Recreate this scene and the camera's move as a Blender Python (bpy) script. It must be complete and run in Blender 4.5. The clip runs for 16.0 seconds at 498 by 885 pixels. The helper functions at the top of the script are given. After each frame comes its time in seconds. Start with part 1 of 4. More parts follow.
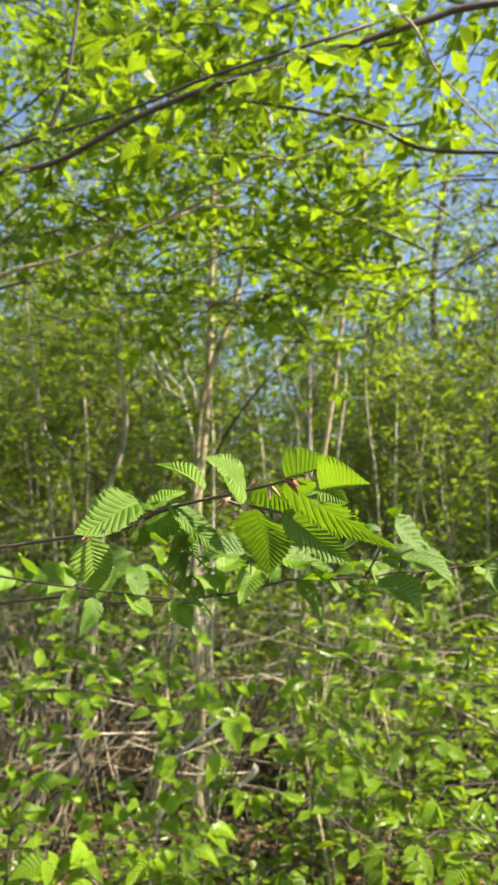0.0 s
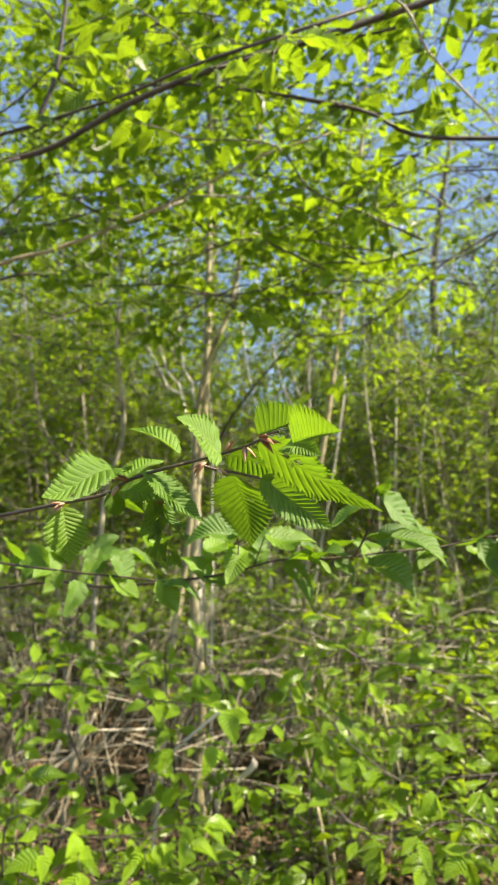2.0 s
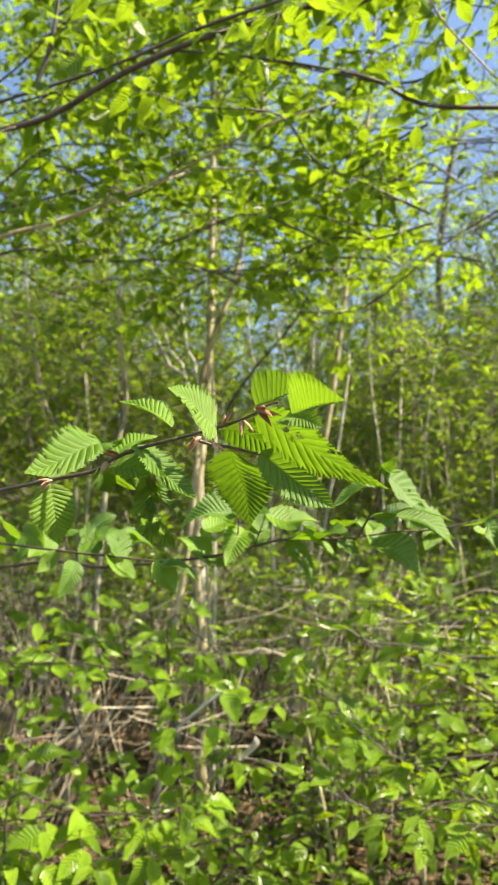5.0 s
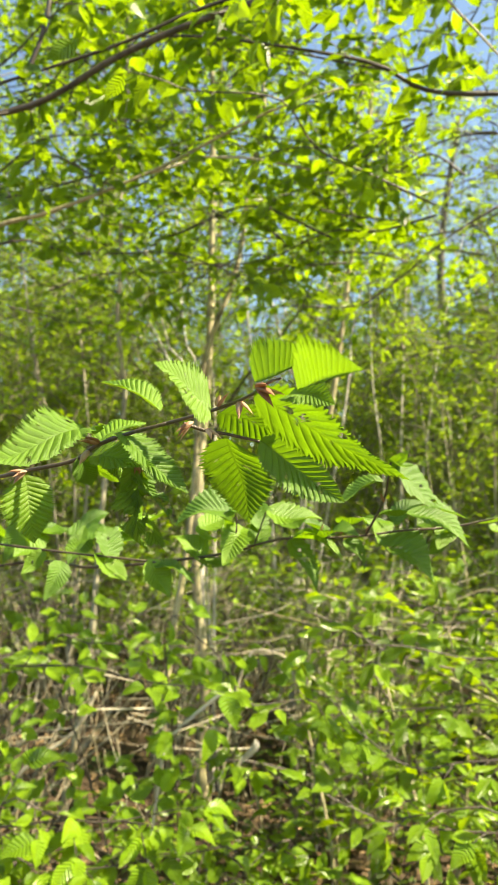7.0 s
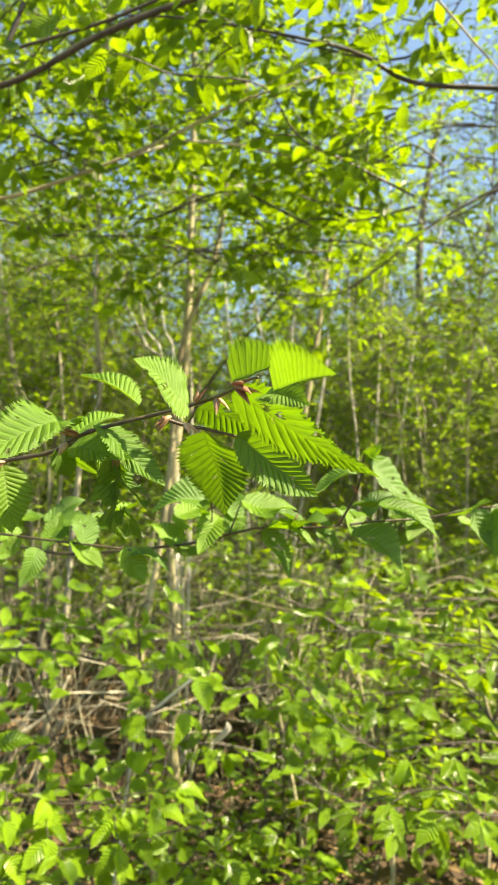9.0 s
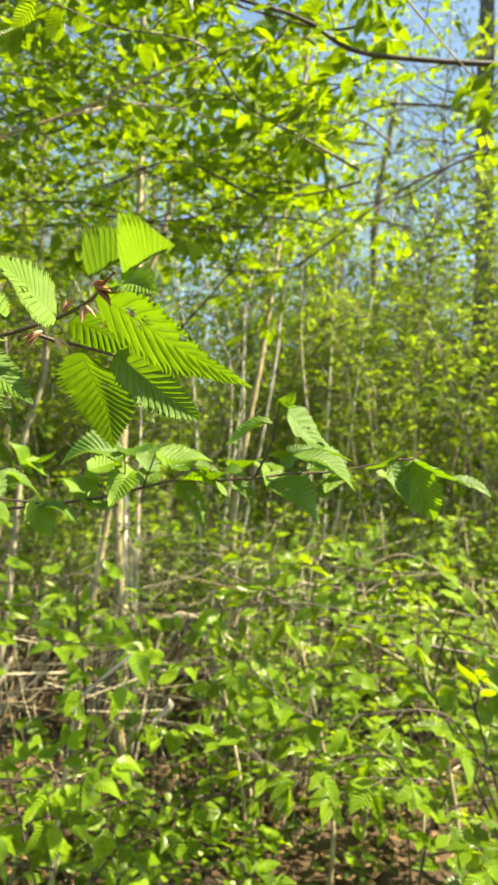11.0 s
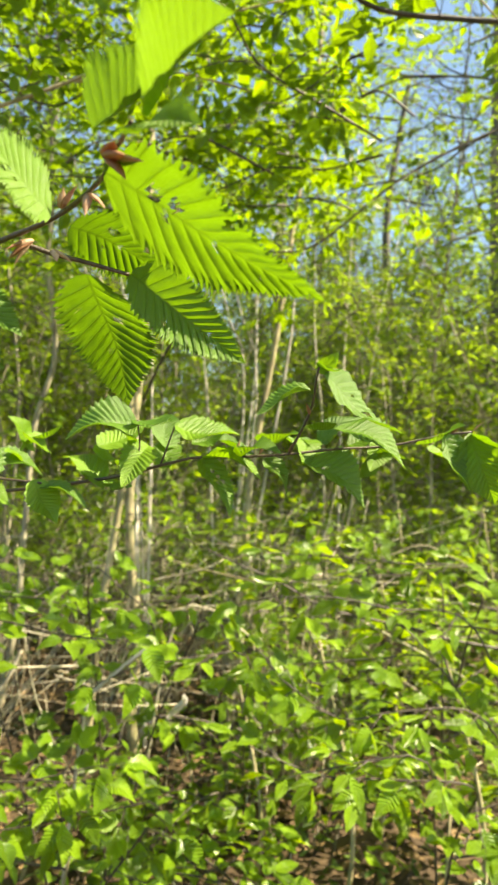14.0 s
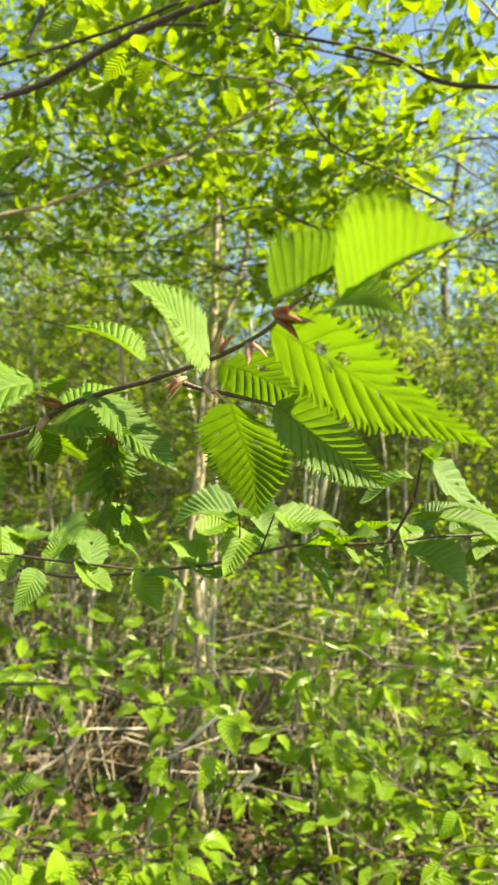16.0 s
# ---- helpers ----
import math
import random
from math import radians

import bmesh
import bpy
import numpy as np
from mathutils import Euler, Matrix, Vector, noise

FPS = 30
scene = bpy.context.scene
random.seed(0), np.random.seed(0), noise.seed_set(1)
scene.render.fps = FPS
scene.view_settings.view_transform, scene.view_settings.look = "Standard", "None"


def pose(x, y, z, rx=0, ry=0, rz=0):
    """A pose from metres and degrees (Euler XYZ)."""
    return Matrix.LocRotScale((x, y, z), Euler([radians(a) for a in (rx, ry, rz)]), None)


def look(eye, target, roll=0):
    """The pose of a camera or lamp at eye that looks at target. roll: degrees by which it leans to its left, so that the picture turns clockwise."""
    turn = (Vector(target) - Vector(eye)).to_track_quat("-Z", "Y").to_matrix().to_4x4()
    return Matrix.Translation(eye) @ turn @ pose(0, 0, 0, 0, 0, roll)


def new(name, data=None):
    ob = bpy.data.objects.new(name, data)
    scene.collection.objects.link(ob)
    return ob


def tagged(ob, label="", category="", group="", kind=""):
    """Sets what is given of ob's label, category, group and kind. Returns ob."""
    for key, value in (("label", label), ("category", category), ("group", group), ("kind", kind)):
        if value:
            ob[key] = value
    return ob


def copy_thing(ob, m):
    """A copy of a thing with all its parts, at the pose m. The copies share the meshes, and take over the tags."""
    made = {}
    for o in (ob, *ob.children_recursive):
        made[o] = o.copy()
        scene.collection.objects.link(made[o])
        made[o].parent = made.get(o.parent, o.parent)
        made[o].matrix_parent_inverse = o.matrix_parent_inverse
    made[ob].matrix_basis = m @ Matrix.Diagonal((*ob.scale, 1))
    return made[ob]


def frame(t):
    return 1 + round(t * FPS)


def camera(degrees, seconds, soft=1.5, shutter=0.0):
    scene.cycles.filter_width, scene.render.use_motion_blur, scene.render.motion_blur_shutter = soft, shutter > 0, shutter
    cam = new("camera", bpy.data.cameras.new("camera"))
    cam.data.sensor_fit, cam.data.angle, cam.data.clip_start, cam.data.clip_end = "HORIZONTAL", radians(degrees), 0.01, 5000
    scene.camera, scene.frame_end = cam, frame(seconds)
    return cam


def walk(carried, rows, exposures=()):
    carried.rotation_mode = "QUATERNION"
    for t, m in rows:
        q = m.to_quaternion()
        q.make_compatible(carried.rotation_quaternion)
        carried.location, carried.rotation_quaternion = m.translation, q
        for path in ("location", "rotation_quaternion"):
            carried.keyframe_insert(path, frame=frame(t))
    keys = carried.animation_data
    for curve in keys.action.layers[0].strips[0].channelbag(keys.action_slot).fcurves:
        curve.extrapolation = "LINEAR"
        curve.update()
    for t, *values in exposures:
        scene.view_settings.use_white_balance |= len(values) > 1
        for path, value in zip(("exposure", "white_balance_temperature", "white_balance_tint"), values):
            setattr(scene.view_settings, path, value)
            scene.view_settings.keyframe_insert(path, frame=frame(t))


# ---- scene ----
cam = camera(42.0, 16.0)
PATH = [
    (0, (0.004, -0.09, 1.584), (-0.064, 1.9, 1.776), 1.8),
    (0.5, (0.009, -0.097, 1.584), (-0.062, 1.893, 1.779), 1.7),
    (1, (0.013, -0.103, 1.582), (-0.055, 1.886, 1.777), 1.6),
    (1.5, (0.008, -0.096, 1.581), (-0.054, 1.894, 1.77), 1.6),
    (2, (0.018, -0.075, 1.565), (-0.054, 1.915, 1.756), 1.4),
    (2.5, (0.009, -0.075, 1.573), (-0.053, 1.918, 1.728), 1.4),
    (3, (0.013, -0.072, 1.568), (-0.053, 1.922, 1.708), 1.3),
    (3.5, (0.018, -0.064, 1.554), (-0.056, 1.929, 1.698), 1.2),
    (4, (0.021, -0.065, 1.558), (-0.052, 1.929, 1.688), 1.4),
    (6.5, (0.02, -0.02, 1.565), (-0.074, 1.973, 1.696), 1.6),
    (7, (0.02, -0.013, 1.56), (-0.064, 1.981, 1.687), 1.6),
    (7.5, (0.014, -0.008, 1.558), (-0.04, 1.988, 1.672), 1.9),
    (8, (0.012, -0.008, 1.545), (-0.02, 1.989, 1.662), 2.2),
    (8.5, (0.011, -0.01, 1.556), (-0.015, 1.987, 1.659), 2.3),
    (9, (0.020, -0.020, 1.564), (0.01, 1.978, 1.649), 2.4),
    (9.5, (0.034, -0.021, 1.562), (0.054, 1.977, 1.646), 2.6),
    (10, (0.041, -0.016, 1.551), (0.104, 1.982, 1.626), 2.6),
    (12.5, (0.076, 0.019, 1.525), (0.23, 2.013, 1.547), 2.7),
    (13, (0.077, 0.033, 1.52), (0.22, 2.028, 1.541), 2.5),
    (13.5, (0.064, 0.051, 1.525), (0.202, 2.046, 1.535), 2.1),
    (14, (0.045, 0.068, 1.522), (0.14, 2.065, 1.544), 2.5),
    (14.5, (0.038, 0.071, 1.526), (0.074, 2.069, 1.597), 2.2),
    (15, (0.027, 0.058, 1.535), (0.022, 2.055, 1.642), 2.4),
    (15.5, (0.027, 0.062, 1.545), (-0.018, 2.057, 1.688), 2.2),
    (16, (0.014, 0.064, 1.547), (-0.077, 2.055, 1.719), 2.2),
]
walk(cam, [(t, look(eye, target, roll)) for t, eye, target, roll in PATH],
     exposures=[(0, 1.6, 7200, 18), (4, 1.6, 7200, 18), (6.5, 1.9, 7600, 11), (7.2, 1.9, 8200, 8), (16, 1.9, 8200, 8)])
cam.data.dof.use_dof = True
cam.data.dof.focus_distance = 0.285
cam.data.dof.aperture_fstop = 28.0

# ---- daylight ----
TO_SUN = Vector((0.64, -0.10, 0.76)).normalized()
world = bpy.data.worlds.new("sky")
scene.world = world
world.use_nodes = True
wn = world.node_tree.nodes
sky = wn.new("ShaderNodeTexSky")
sky.sky_type = 'NISHITA'
sky.sun_disc = False
sky.sun_elevation = math.asin(TO_SUN.z)
sky.sun_rotation = math.atan2(TO_SUN.x, TO_SUN.y)
sky.air_density = 1.0
sky.dust_density = 1.3
sky.ozone_density = 2.0
wn["Background"].inputs[1].default_value = 0.085
haze = wn.new("ShaderNodeVectorMath")
haze.operation = 'MULTIPLY'
haze.inputs[1].default_value = (0.84, 0.98, 1.03)
world.node_tree.links.new(sky.outputs[0], haze.inputs[0])
world.node_tree.links.new(haze.outputs[0], wn["Background"].inputs[0])
sun_data = bpy.data.lights.new("sun", 'SUN')
sun_data.energy = 5.0
sun_data.angle = radians(0.5)
sun_data.color = (1.0, 0.94, 0.82)
sun = new("sun", sun_data)
sun.matrix_world = look((6, -2, 9), tuple(Vector((6, -2, 9)) - TO_SUN))


# ---- materials ----
def material(name):
    m = bpy.data.materials.new(name)
    m.use_nodes = True
    nt = m.node_tree
    for n in list(nt.nodes):
        nt.nodes.remove(n)
    out = nt.nodes.new("ShaderNodeOutputMaterial")

    def node(kind, **sets):
        n = nt.nodes.new(kind)
        for key, v in sets.items():
            if key == "op":
                n.operation = v
            else:
                n.inputs[key].default_value = v
        return n

    def wire(a, b):
        nt.links.new(a, b)

    def calc(op, a, b=0.0, c=0.0, clamp=False):
        n = nt.nodes.new("ShaderNodeMath")
        n.operation = op
        n.use_clamp = clamp
        for k, v in enumerate((a, b, c)):
            if isinstance(v, (int, float)):
                n.inputs[k].default_value = v
            else:
                wire(v, n.inputs[k])
        return n.outputs[0]

    def mix(fac, a, b):
        n = nt.nodes.new("ShaderNodeMix")
        n.data_type = 'RGBA'
        for k, v in ((0, fac), (6, a), (7, b)):
            if isinstance(v, (int, float)):
                n.inputs[k].default_value = v
            elif isinstance(v, tuple):
                n.inputs[k].default_value = (*v, 1.0)
            else:
                wire(v, n.inputs[k])
        return n.outputs[2]

    def noise_at(scale, detail=3.0, coord=None):
        n = node("ShaderNodeTexNoise", Scale=scale, Detail=detail)
        if coord is None:
            coord = nt.nodes.new("ShaderNodeTexCoord").outputs["Object"]
        wire(coord, n.inputs["Vector"])
        return n.outputs[0]

    return m, nt, out, node, wire, calc, mix, noise_at


def bark(name, dark, light, scale=30.0, rough=0.75, relief=0.35, lichen=None):
    """Bark with long streaks, blotches and, where named, a film of green algae."""
    m, nt, out, node, wire, calc, mix, noise_at = material(name)
    tc = nt.nodes.new("ShaderNodeTexCoord")
    mp = node("ShaderNodeMapping", Scale=(1.0, 1.0, 0.18))
    wire(tc.outputs["Object"], mp.inputs[0])
    streak = noise_at(scale * 3, 4.0, mp.outputs[0])
    blotch = noise_at(scale * 0.35, 3.0, tc.outputs["Object"])
    fac = calc('MULTIPLY_ADD', streak, 0.9, calc('MULTIPLY', blotch, 0.9))
    fac = calc('MULTIPLY_ADD', fac, 1.8, -1.1, clamp=True)
    col = mix(fac, dark, light)
    if lichen:
        spots = calc('MULTIPLY_ADD', noise_at(scale * 0.8, 4.0, tc.outputs["Object"]), 5.0, -2.6, clamp=True)
        col = mix(calc('MULTIPLY', spots, 0.6), col, lichen)
    p = node("ShaderNodeBsdfPrincipled", Roughness=rough)
    wire(col, p.inputs["Base Color"])
    bump = node("ShaderNodeBump", Strength=relief, Distance=0.004)
    wire(streak, bump.inputs["Height"])
    wire(bump.outputs[0], p.inputs["Normal"])
    wire(p.outputs[0], out.inputs[0])
    return m


def foliage(name, face, through_, veins=10.0, share=0.5, rough=0.38, spread=0.35, fine=False, gloss=0.5, warm=(0.26, 0.34, 0.02)):
    """A leaf: waxy upper face, light through the blade, side veins along the blade's own coordinates."""
    m, nt, out, node, wire, calc, mix, noise_at = material(name)
    uv = nt.nodes.new("ShaderNodeUVMap")
    sep = nt.nodes.new("ShaderNodeSeparateXYZ")
    wire(uv.outputs[0], sep.inputs[0])
    side = calc('ABSOLUTE', calc('MULTIPLY_ADD', sep.outputs[0], 2.0, -1.0))
    run = sep.outputs[1]
    wave = calc('ABSOLUTE', calc('SUBTRACT', calc('FRACT', calc('MULTIPLY', run, veins)), 0.5))
    vein = calc('MULTIPLY_ADD', wave, 12.0, -4.9, clamp=True)
    rib = calc('MULTIPLY_ADD', side, -16.0, 1.0, clamp=True)
    line = calc('MAXIMUM', vein, rib)
    obj = nt.nodes.new("ShaderNodeObjectInfo")
    geo = nt.nodes.new("ShaderNodeNewGeometry")
    chance = calc('FRACT', calc('ADD', obj.outputs["Random"], geo.outputs["Random Per Island"]))
    tone = calc('MULTIPLY_ADD', chance, 2 * spread, 1.0 - spread)
    blot = noise_at(160.0 if fine else 60.0, 3.0)
    tone = calc('MULTIPLY', tone, calc('MULTIPLY_ADD', blot, 0.5, 0.75))

    def toned(colour, line_col):
        c = mix(calc('MULTIPLY', line, 0.8), colour, line_col)
        c = mix(calc('MULTIPLY', chance, 0.35), c, warm)
        v = nt.nodes.new("ShaderNodeVectorMath")
        v.operation = 'SCALE'
        wire(c, v.inputs[0])
        wire(tone, v.inputs["Scale"])
        return v.outputs[0]

    top = toned(face, tuple(1.15 * v for v in face))
    inner = toned(through_, tuple(0.38 * v for v in through_))
    p = node("ShaderNodeBsdfPrincipled", Roughness=rough)
    p.inputs["Specular IOR Level"].default_value = gloss
    wire(top, p.inputs["Base Color"])
    t = node("ShaderNodeBsdfTranslucent")
    wire(inner, t.inputs[0])
    if fine:
        bump = node("ShaderNodeBump", Strength=0.45, Distance=0.0006)
        wire(calc('ADD', calc('MULTIPLY', line, -0.8), noise_at(900.0, 3.0)), bump.inputs["Height"])
    else:
        bump = node("ShaderNodeBump", Strength=0.8, Distance=0.003)
        wire(calc('MULTIPLY', wave, -2.0), bump.inputs["Height"])
    wire(bump.outputs[0], p.inputs["Normal"])
    wire(bump.outputs[0], t.inputs["Normal"])
    ms = node("ShaderNodeMixShader", Fac=share)
    wire(p.outputs[0], ms.inputs[1])
    wire(t.outputs[0], ms.inputs[2])
    wire(ms.outputs[0], out.inputs[0])
    return m


def plain(name, a, b, scale, rough=0.7, see=0.0, relief=0.2):
    m, nt, out, node, wire, calc, mix, noise_at = material(name)
    n1, n2 = noise_at(scale, 4.0), noise_at(scale * 7, 3.0)
    obj = nt.nodes.new("ShaderNodeObjectInfo")
    geo = nt.nodes.new("ShaderNodeNewGeometry")
    chance = calc('FRACT', calc('ADD', obj.outputs["Random"], geo.outputs["Random Per Island"]))
    f = calc('MULTIPLY_ADD', n1, 1.5, -0.6)
    f = calc('ADD', f, calc('MULTIPLY_ADD', n2, 0.6, -0.3))
    f = calc('ADD', f, calc('MULTIPLY_ADD', chance, 0.8, -0.3), clamp=True)
    col = mix(f, a, b)
    p = node("ShaderNodeBsdfPrincipled", Roughness=rough)
    wire(col, p.inputs["Base Color"])
    bump = node("ShaderNodeBump", Strength=relief, Distance=0.004)
    wire(n2, bump.inputs["Height"])
    wire(bump.outputs[0], p.inputs["Normal"])
    if see:
        t = node("ShaderNodeBsdfTranslucent")
        wire(col, t.inputs[0])
        ms = node("ShaderNodeMixShader", Fac=see)
        wire(p.outputs[0], ms.inputs[1])
        wire(t.outputs[0], ms.inputs[2])
        wire(ms.outputs[0], out.inputs[0])
    else:
        wire(p.outputs[0], out.inputs[0])
    return m


LEAF_NEAR = foliage("young_hornbeam_leaf", (0.11, 0.25, 0.022), (0.145, 0.295, 0.008), veins=14.0, fine=True, spread=0.25, rough=0.38, gloss=0.6, warm=(0.20, 0.30, 0.012))
LEAF_SPRAY = foliage("hornbeam_leaf", (0.11, 0.23, 0.022), (0.29, 0.48, 0.012), spread=0.36, share=0.55, warm=(0.30, 0.38, 0.015))
LEAF_LOW = foliage("low_hornbeam_leaf", (0.145, 0.295, 0.015), (0.375, 0.56, 0.010), spread=0.42, rough=0.36, gloss=0.7)
LEAF_FAR = foliage("thicket_leaf", (0.13, 0.25, 0.028), (0.39, 0.57, 0.025), spread=0.45, share=0.5, rough=0.55, gloss=0.2)
# leaf green darkened to stand for the shade deep in the wood
LEAF_WOODS_SHADED = foliage("shaded_far_wood_leaf", (0.045, 0.09, 0.014), (0.11, 0.19, 0.012), spread=0.4, share=0.45, rough=0.6, gloss=0.15)
BRAMBLE = foliage("bramble_leaf", (0.05, 0.11, 0.025), (0.10, 0.20, 0.02), veins=7.0, spread=0.35, share=0.35, rough=0.4)
BARK = bark("hornbeam_bark", (0.11, 0.09, 0.045), (0.48, 0.42, 0.24), 30.0, lichen=(0.20, 0.22, 0.09))
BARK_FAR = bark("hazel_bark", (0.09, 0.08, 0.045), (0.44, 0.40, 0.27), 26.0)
TWIG_FAR = bark("hazel_twig_bark", (0.04, 0.037, 0.02), (0.24, 0.22, 0.14), 40.0)
# lighter copy of the hazel bark, with sunlight put into its colour
BARK_SUNLIT = bark("sunlit_hazel_bark", (0.28, 0.25, 0.18), (0.72, 0.68, 0.58), 26.0)
BARK_OLD = bark("old_trunk_bark", (0.05, 0.045, 0.038), (0.15, 0.135, 0.11), 9.0, relief=0.8)
TWIG = bark("twig_bark", (0.022, 0.017, 0.012), (0.085, 0.065, 0.045), 80.0, rough=0.5)
SHOOT = bark("young_shoot", (0.03, 0.022, 0.012), (0.11, 0.08, 0.045), 260.0, rough=0.45)
CANE = plain("dry_cane", (0.19, 0.155, 0.085), (0.76, 0.70, 0.52), 14.0)
SCALE = plain("bud_scale", (0.38, 0.19, 0.10), (0.78, 0.62, 0.42), 220.0, rough=0.5, see=0.4)
LITTER = plain("leaf_litter", (0.11, 0.07, 0.03), (0.34, 0.22, 0.10), 9.0, rough=0.8)
SOIL = plain("woodland_soil", (0.05, 0.031, 0.014), (0.12, 0.078, 0.033), 5.0, rough=0.9, relief=0.8)
WITHERED = plain("withered_leaf", (0.55, 0.52, 0.46), (0.80, 0.78, 0.72), 40.0, see=0.2)


# ---- mesh tools ----
def mesh_of(name, verts, quads, uvs=None, mats=(), slots=None, smooth=True):
    """A mesh from arrays of places and four-cornered faces; uvs go by vertex."""
    verts, quads = np.asarray(verts, np.float32), np.asarray(quads, np.int32)
    me = bpy.data.meshes.new(name)
    me.vertices.add(len(verts))
    me.vertices.foreach_set("co", verts.ravel())
    me.loops.add(quads.size)
    me.loops.foreach_set("vertex_index", quads.ravel())
    me.polygons.add(len(quads))
    me.polygons.foreach_set("loop_start", np.arange(0, quads.size, 4, dtype=np.int32))
    if uvs is not None:
        layer = me.uv_layers.new(name="UVMap")
        layer.data.foreach_set("uv", np.asarray(uvs, np.float32)[quads.ravel()].ravel())
    for m in mats:
        me.materials.append(m)
    if slots is not None:
        me.polygons.foreach_set("material_index", np.asarray(slots, np.int32))
    me.polygons.foreach_set("use_smooth", np.full(len(quads), smooth))
    me.update(calc_edges=True)
    return me


def thing(name, base, label, category, group="", kind=""):
    ob = new(name)
    ob.location = base
    ob.empty_display_size = 0.1
    return tagged(ob, label, category, group, kind)


def child(name, mesh, parent, base=None, label="", kind="", m=None):
    """A part whose mesh is given in world places; base is the place of the thing's Empty."""
    ob = new(name, mesh)
    ob.parent = parent
    if base is not None:
        ob.matrix_parent_inverse = Matrix.Translation(-Vector(base))
    if m is not None:
        ob.matrix_basis = m
    return tagged(ob, label, kind=kind)


class Wood:
    """Gathers tapered stems into one mesh."""

    def __init__(self):
        self.v, self.q, self.n = [], [], 0

    def stem(self, pts, r0, r1, sides=6, step=0.05, rough=0.0, seed=0, smooth=True):
        pts = curve_through(pts, step) if smooth else np.asarray(pts, float)
        k = len(pts)
        tan = np.gradient(pts, axis=0)
        tan /= np.linalg.norm(tan, axis=1)[:, None] + 1e-9
        ref = np.array([0.31, 0.87, 0.38]) if abs(tan[0] @ [0.31, 0.87, 0.38]) < 0.9 else np.array([0.9, 0.1, -0.4])
        a = np.cross(tan, ref)
        a /= np.linalg.norm(a, axis=1)[:, None]
        b = np.cross(tan, a)
        s = np.linspace(0, 1, k)
        rad = r0 + (r1 - r0) * s
        ang = np.linspace(0, 2 * np.pi, sides, endpoint=False)
        rr = rad[:, None] * np.ones(sides)
        if rough:
            rs = np.random.RandomState(seed)
            rr = rr * (1 + rough * rs.uniform(-1, 1, (k, sides))) * (1 + rough * rs.uniform(-1, 1, (k, 1)))
        ring = pts[:, None] + rr[..., None] * (np.cos(ang)[None, :, None] * a[:, None] + np.sin(ang)[None, :, None] * b[:, None])
        ring = np.concatenate([ring, (pts[-1] + tan[-1] * rad[-1] * 0.6 + 0.04 * (ring[-1] - pts[-1]))[None]])
        k += 1
        idx = np.arange(k * sides).reshape(k, sides) + self.n
        nxt = np.roll(idx, -1, axis=1)
        quads = np.stack([idx[:-1], nxt[:-1], nxt[1:], idx[1:]], -1).reshape(-1, 4)
        self.v.append(ring.reshape(-1, 3))
        self.q.append(quads)
        self.n += k * sides
        return pts

    def mesh(self, name, mat):
        return mesh_of(name, np.concatenate(self.v), np.concatenate(self.q), None, (mat,))


def curve_through(pts, step=0.05):
    """A smooth line through the points (Catmull-Rom)."""
    p = np.asarray(pts, float)
    if len(p) < 3:
        n = max(2, int(np.linalg.norm(p[-1] - p[0]) / step) + 1)
        return p[0] + (p[-1] - p[0]) * np.linspace(0, 1, n)[:, None]
    p = np.vstack([2 * p[0] - p[1], p, 2 * p[-1] - p[-2]])
    out = []
    for i in range(1, len(p) - 2):
        n = max(2, int(np.linalg.norm(p[i + 1] - p[i]) / step) + 1)
        t = np.linspace(0, 1, n, endpoint=False)[:, None]
        a, b, c, d = p[i - 1], p[i], p[i + 1], p[i + 2]
        out.append(0.5 * (2 * b + (c - a) * t + (2 * a - 5 * b + 4 * c - d) * t**2 + (3 * b - a - 3 * c + d) * t**3))
    out.append(p[-2:-1])
    return np.vstack(out)


def half_width(s):
    return (s**0.60) * (1 - s) ** 1.05 / 0.338


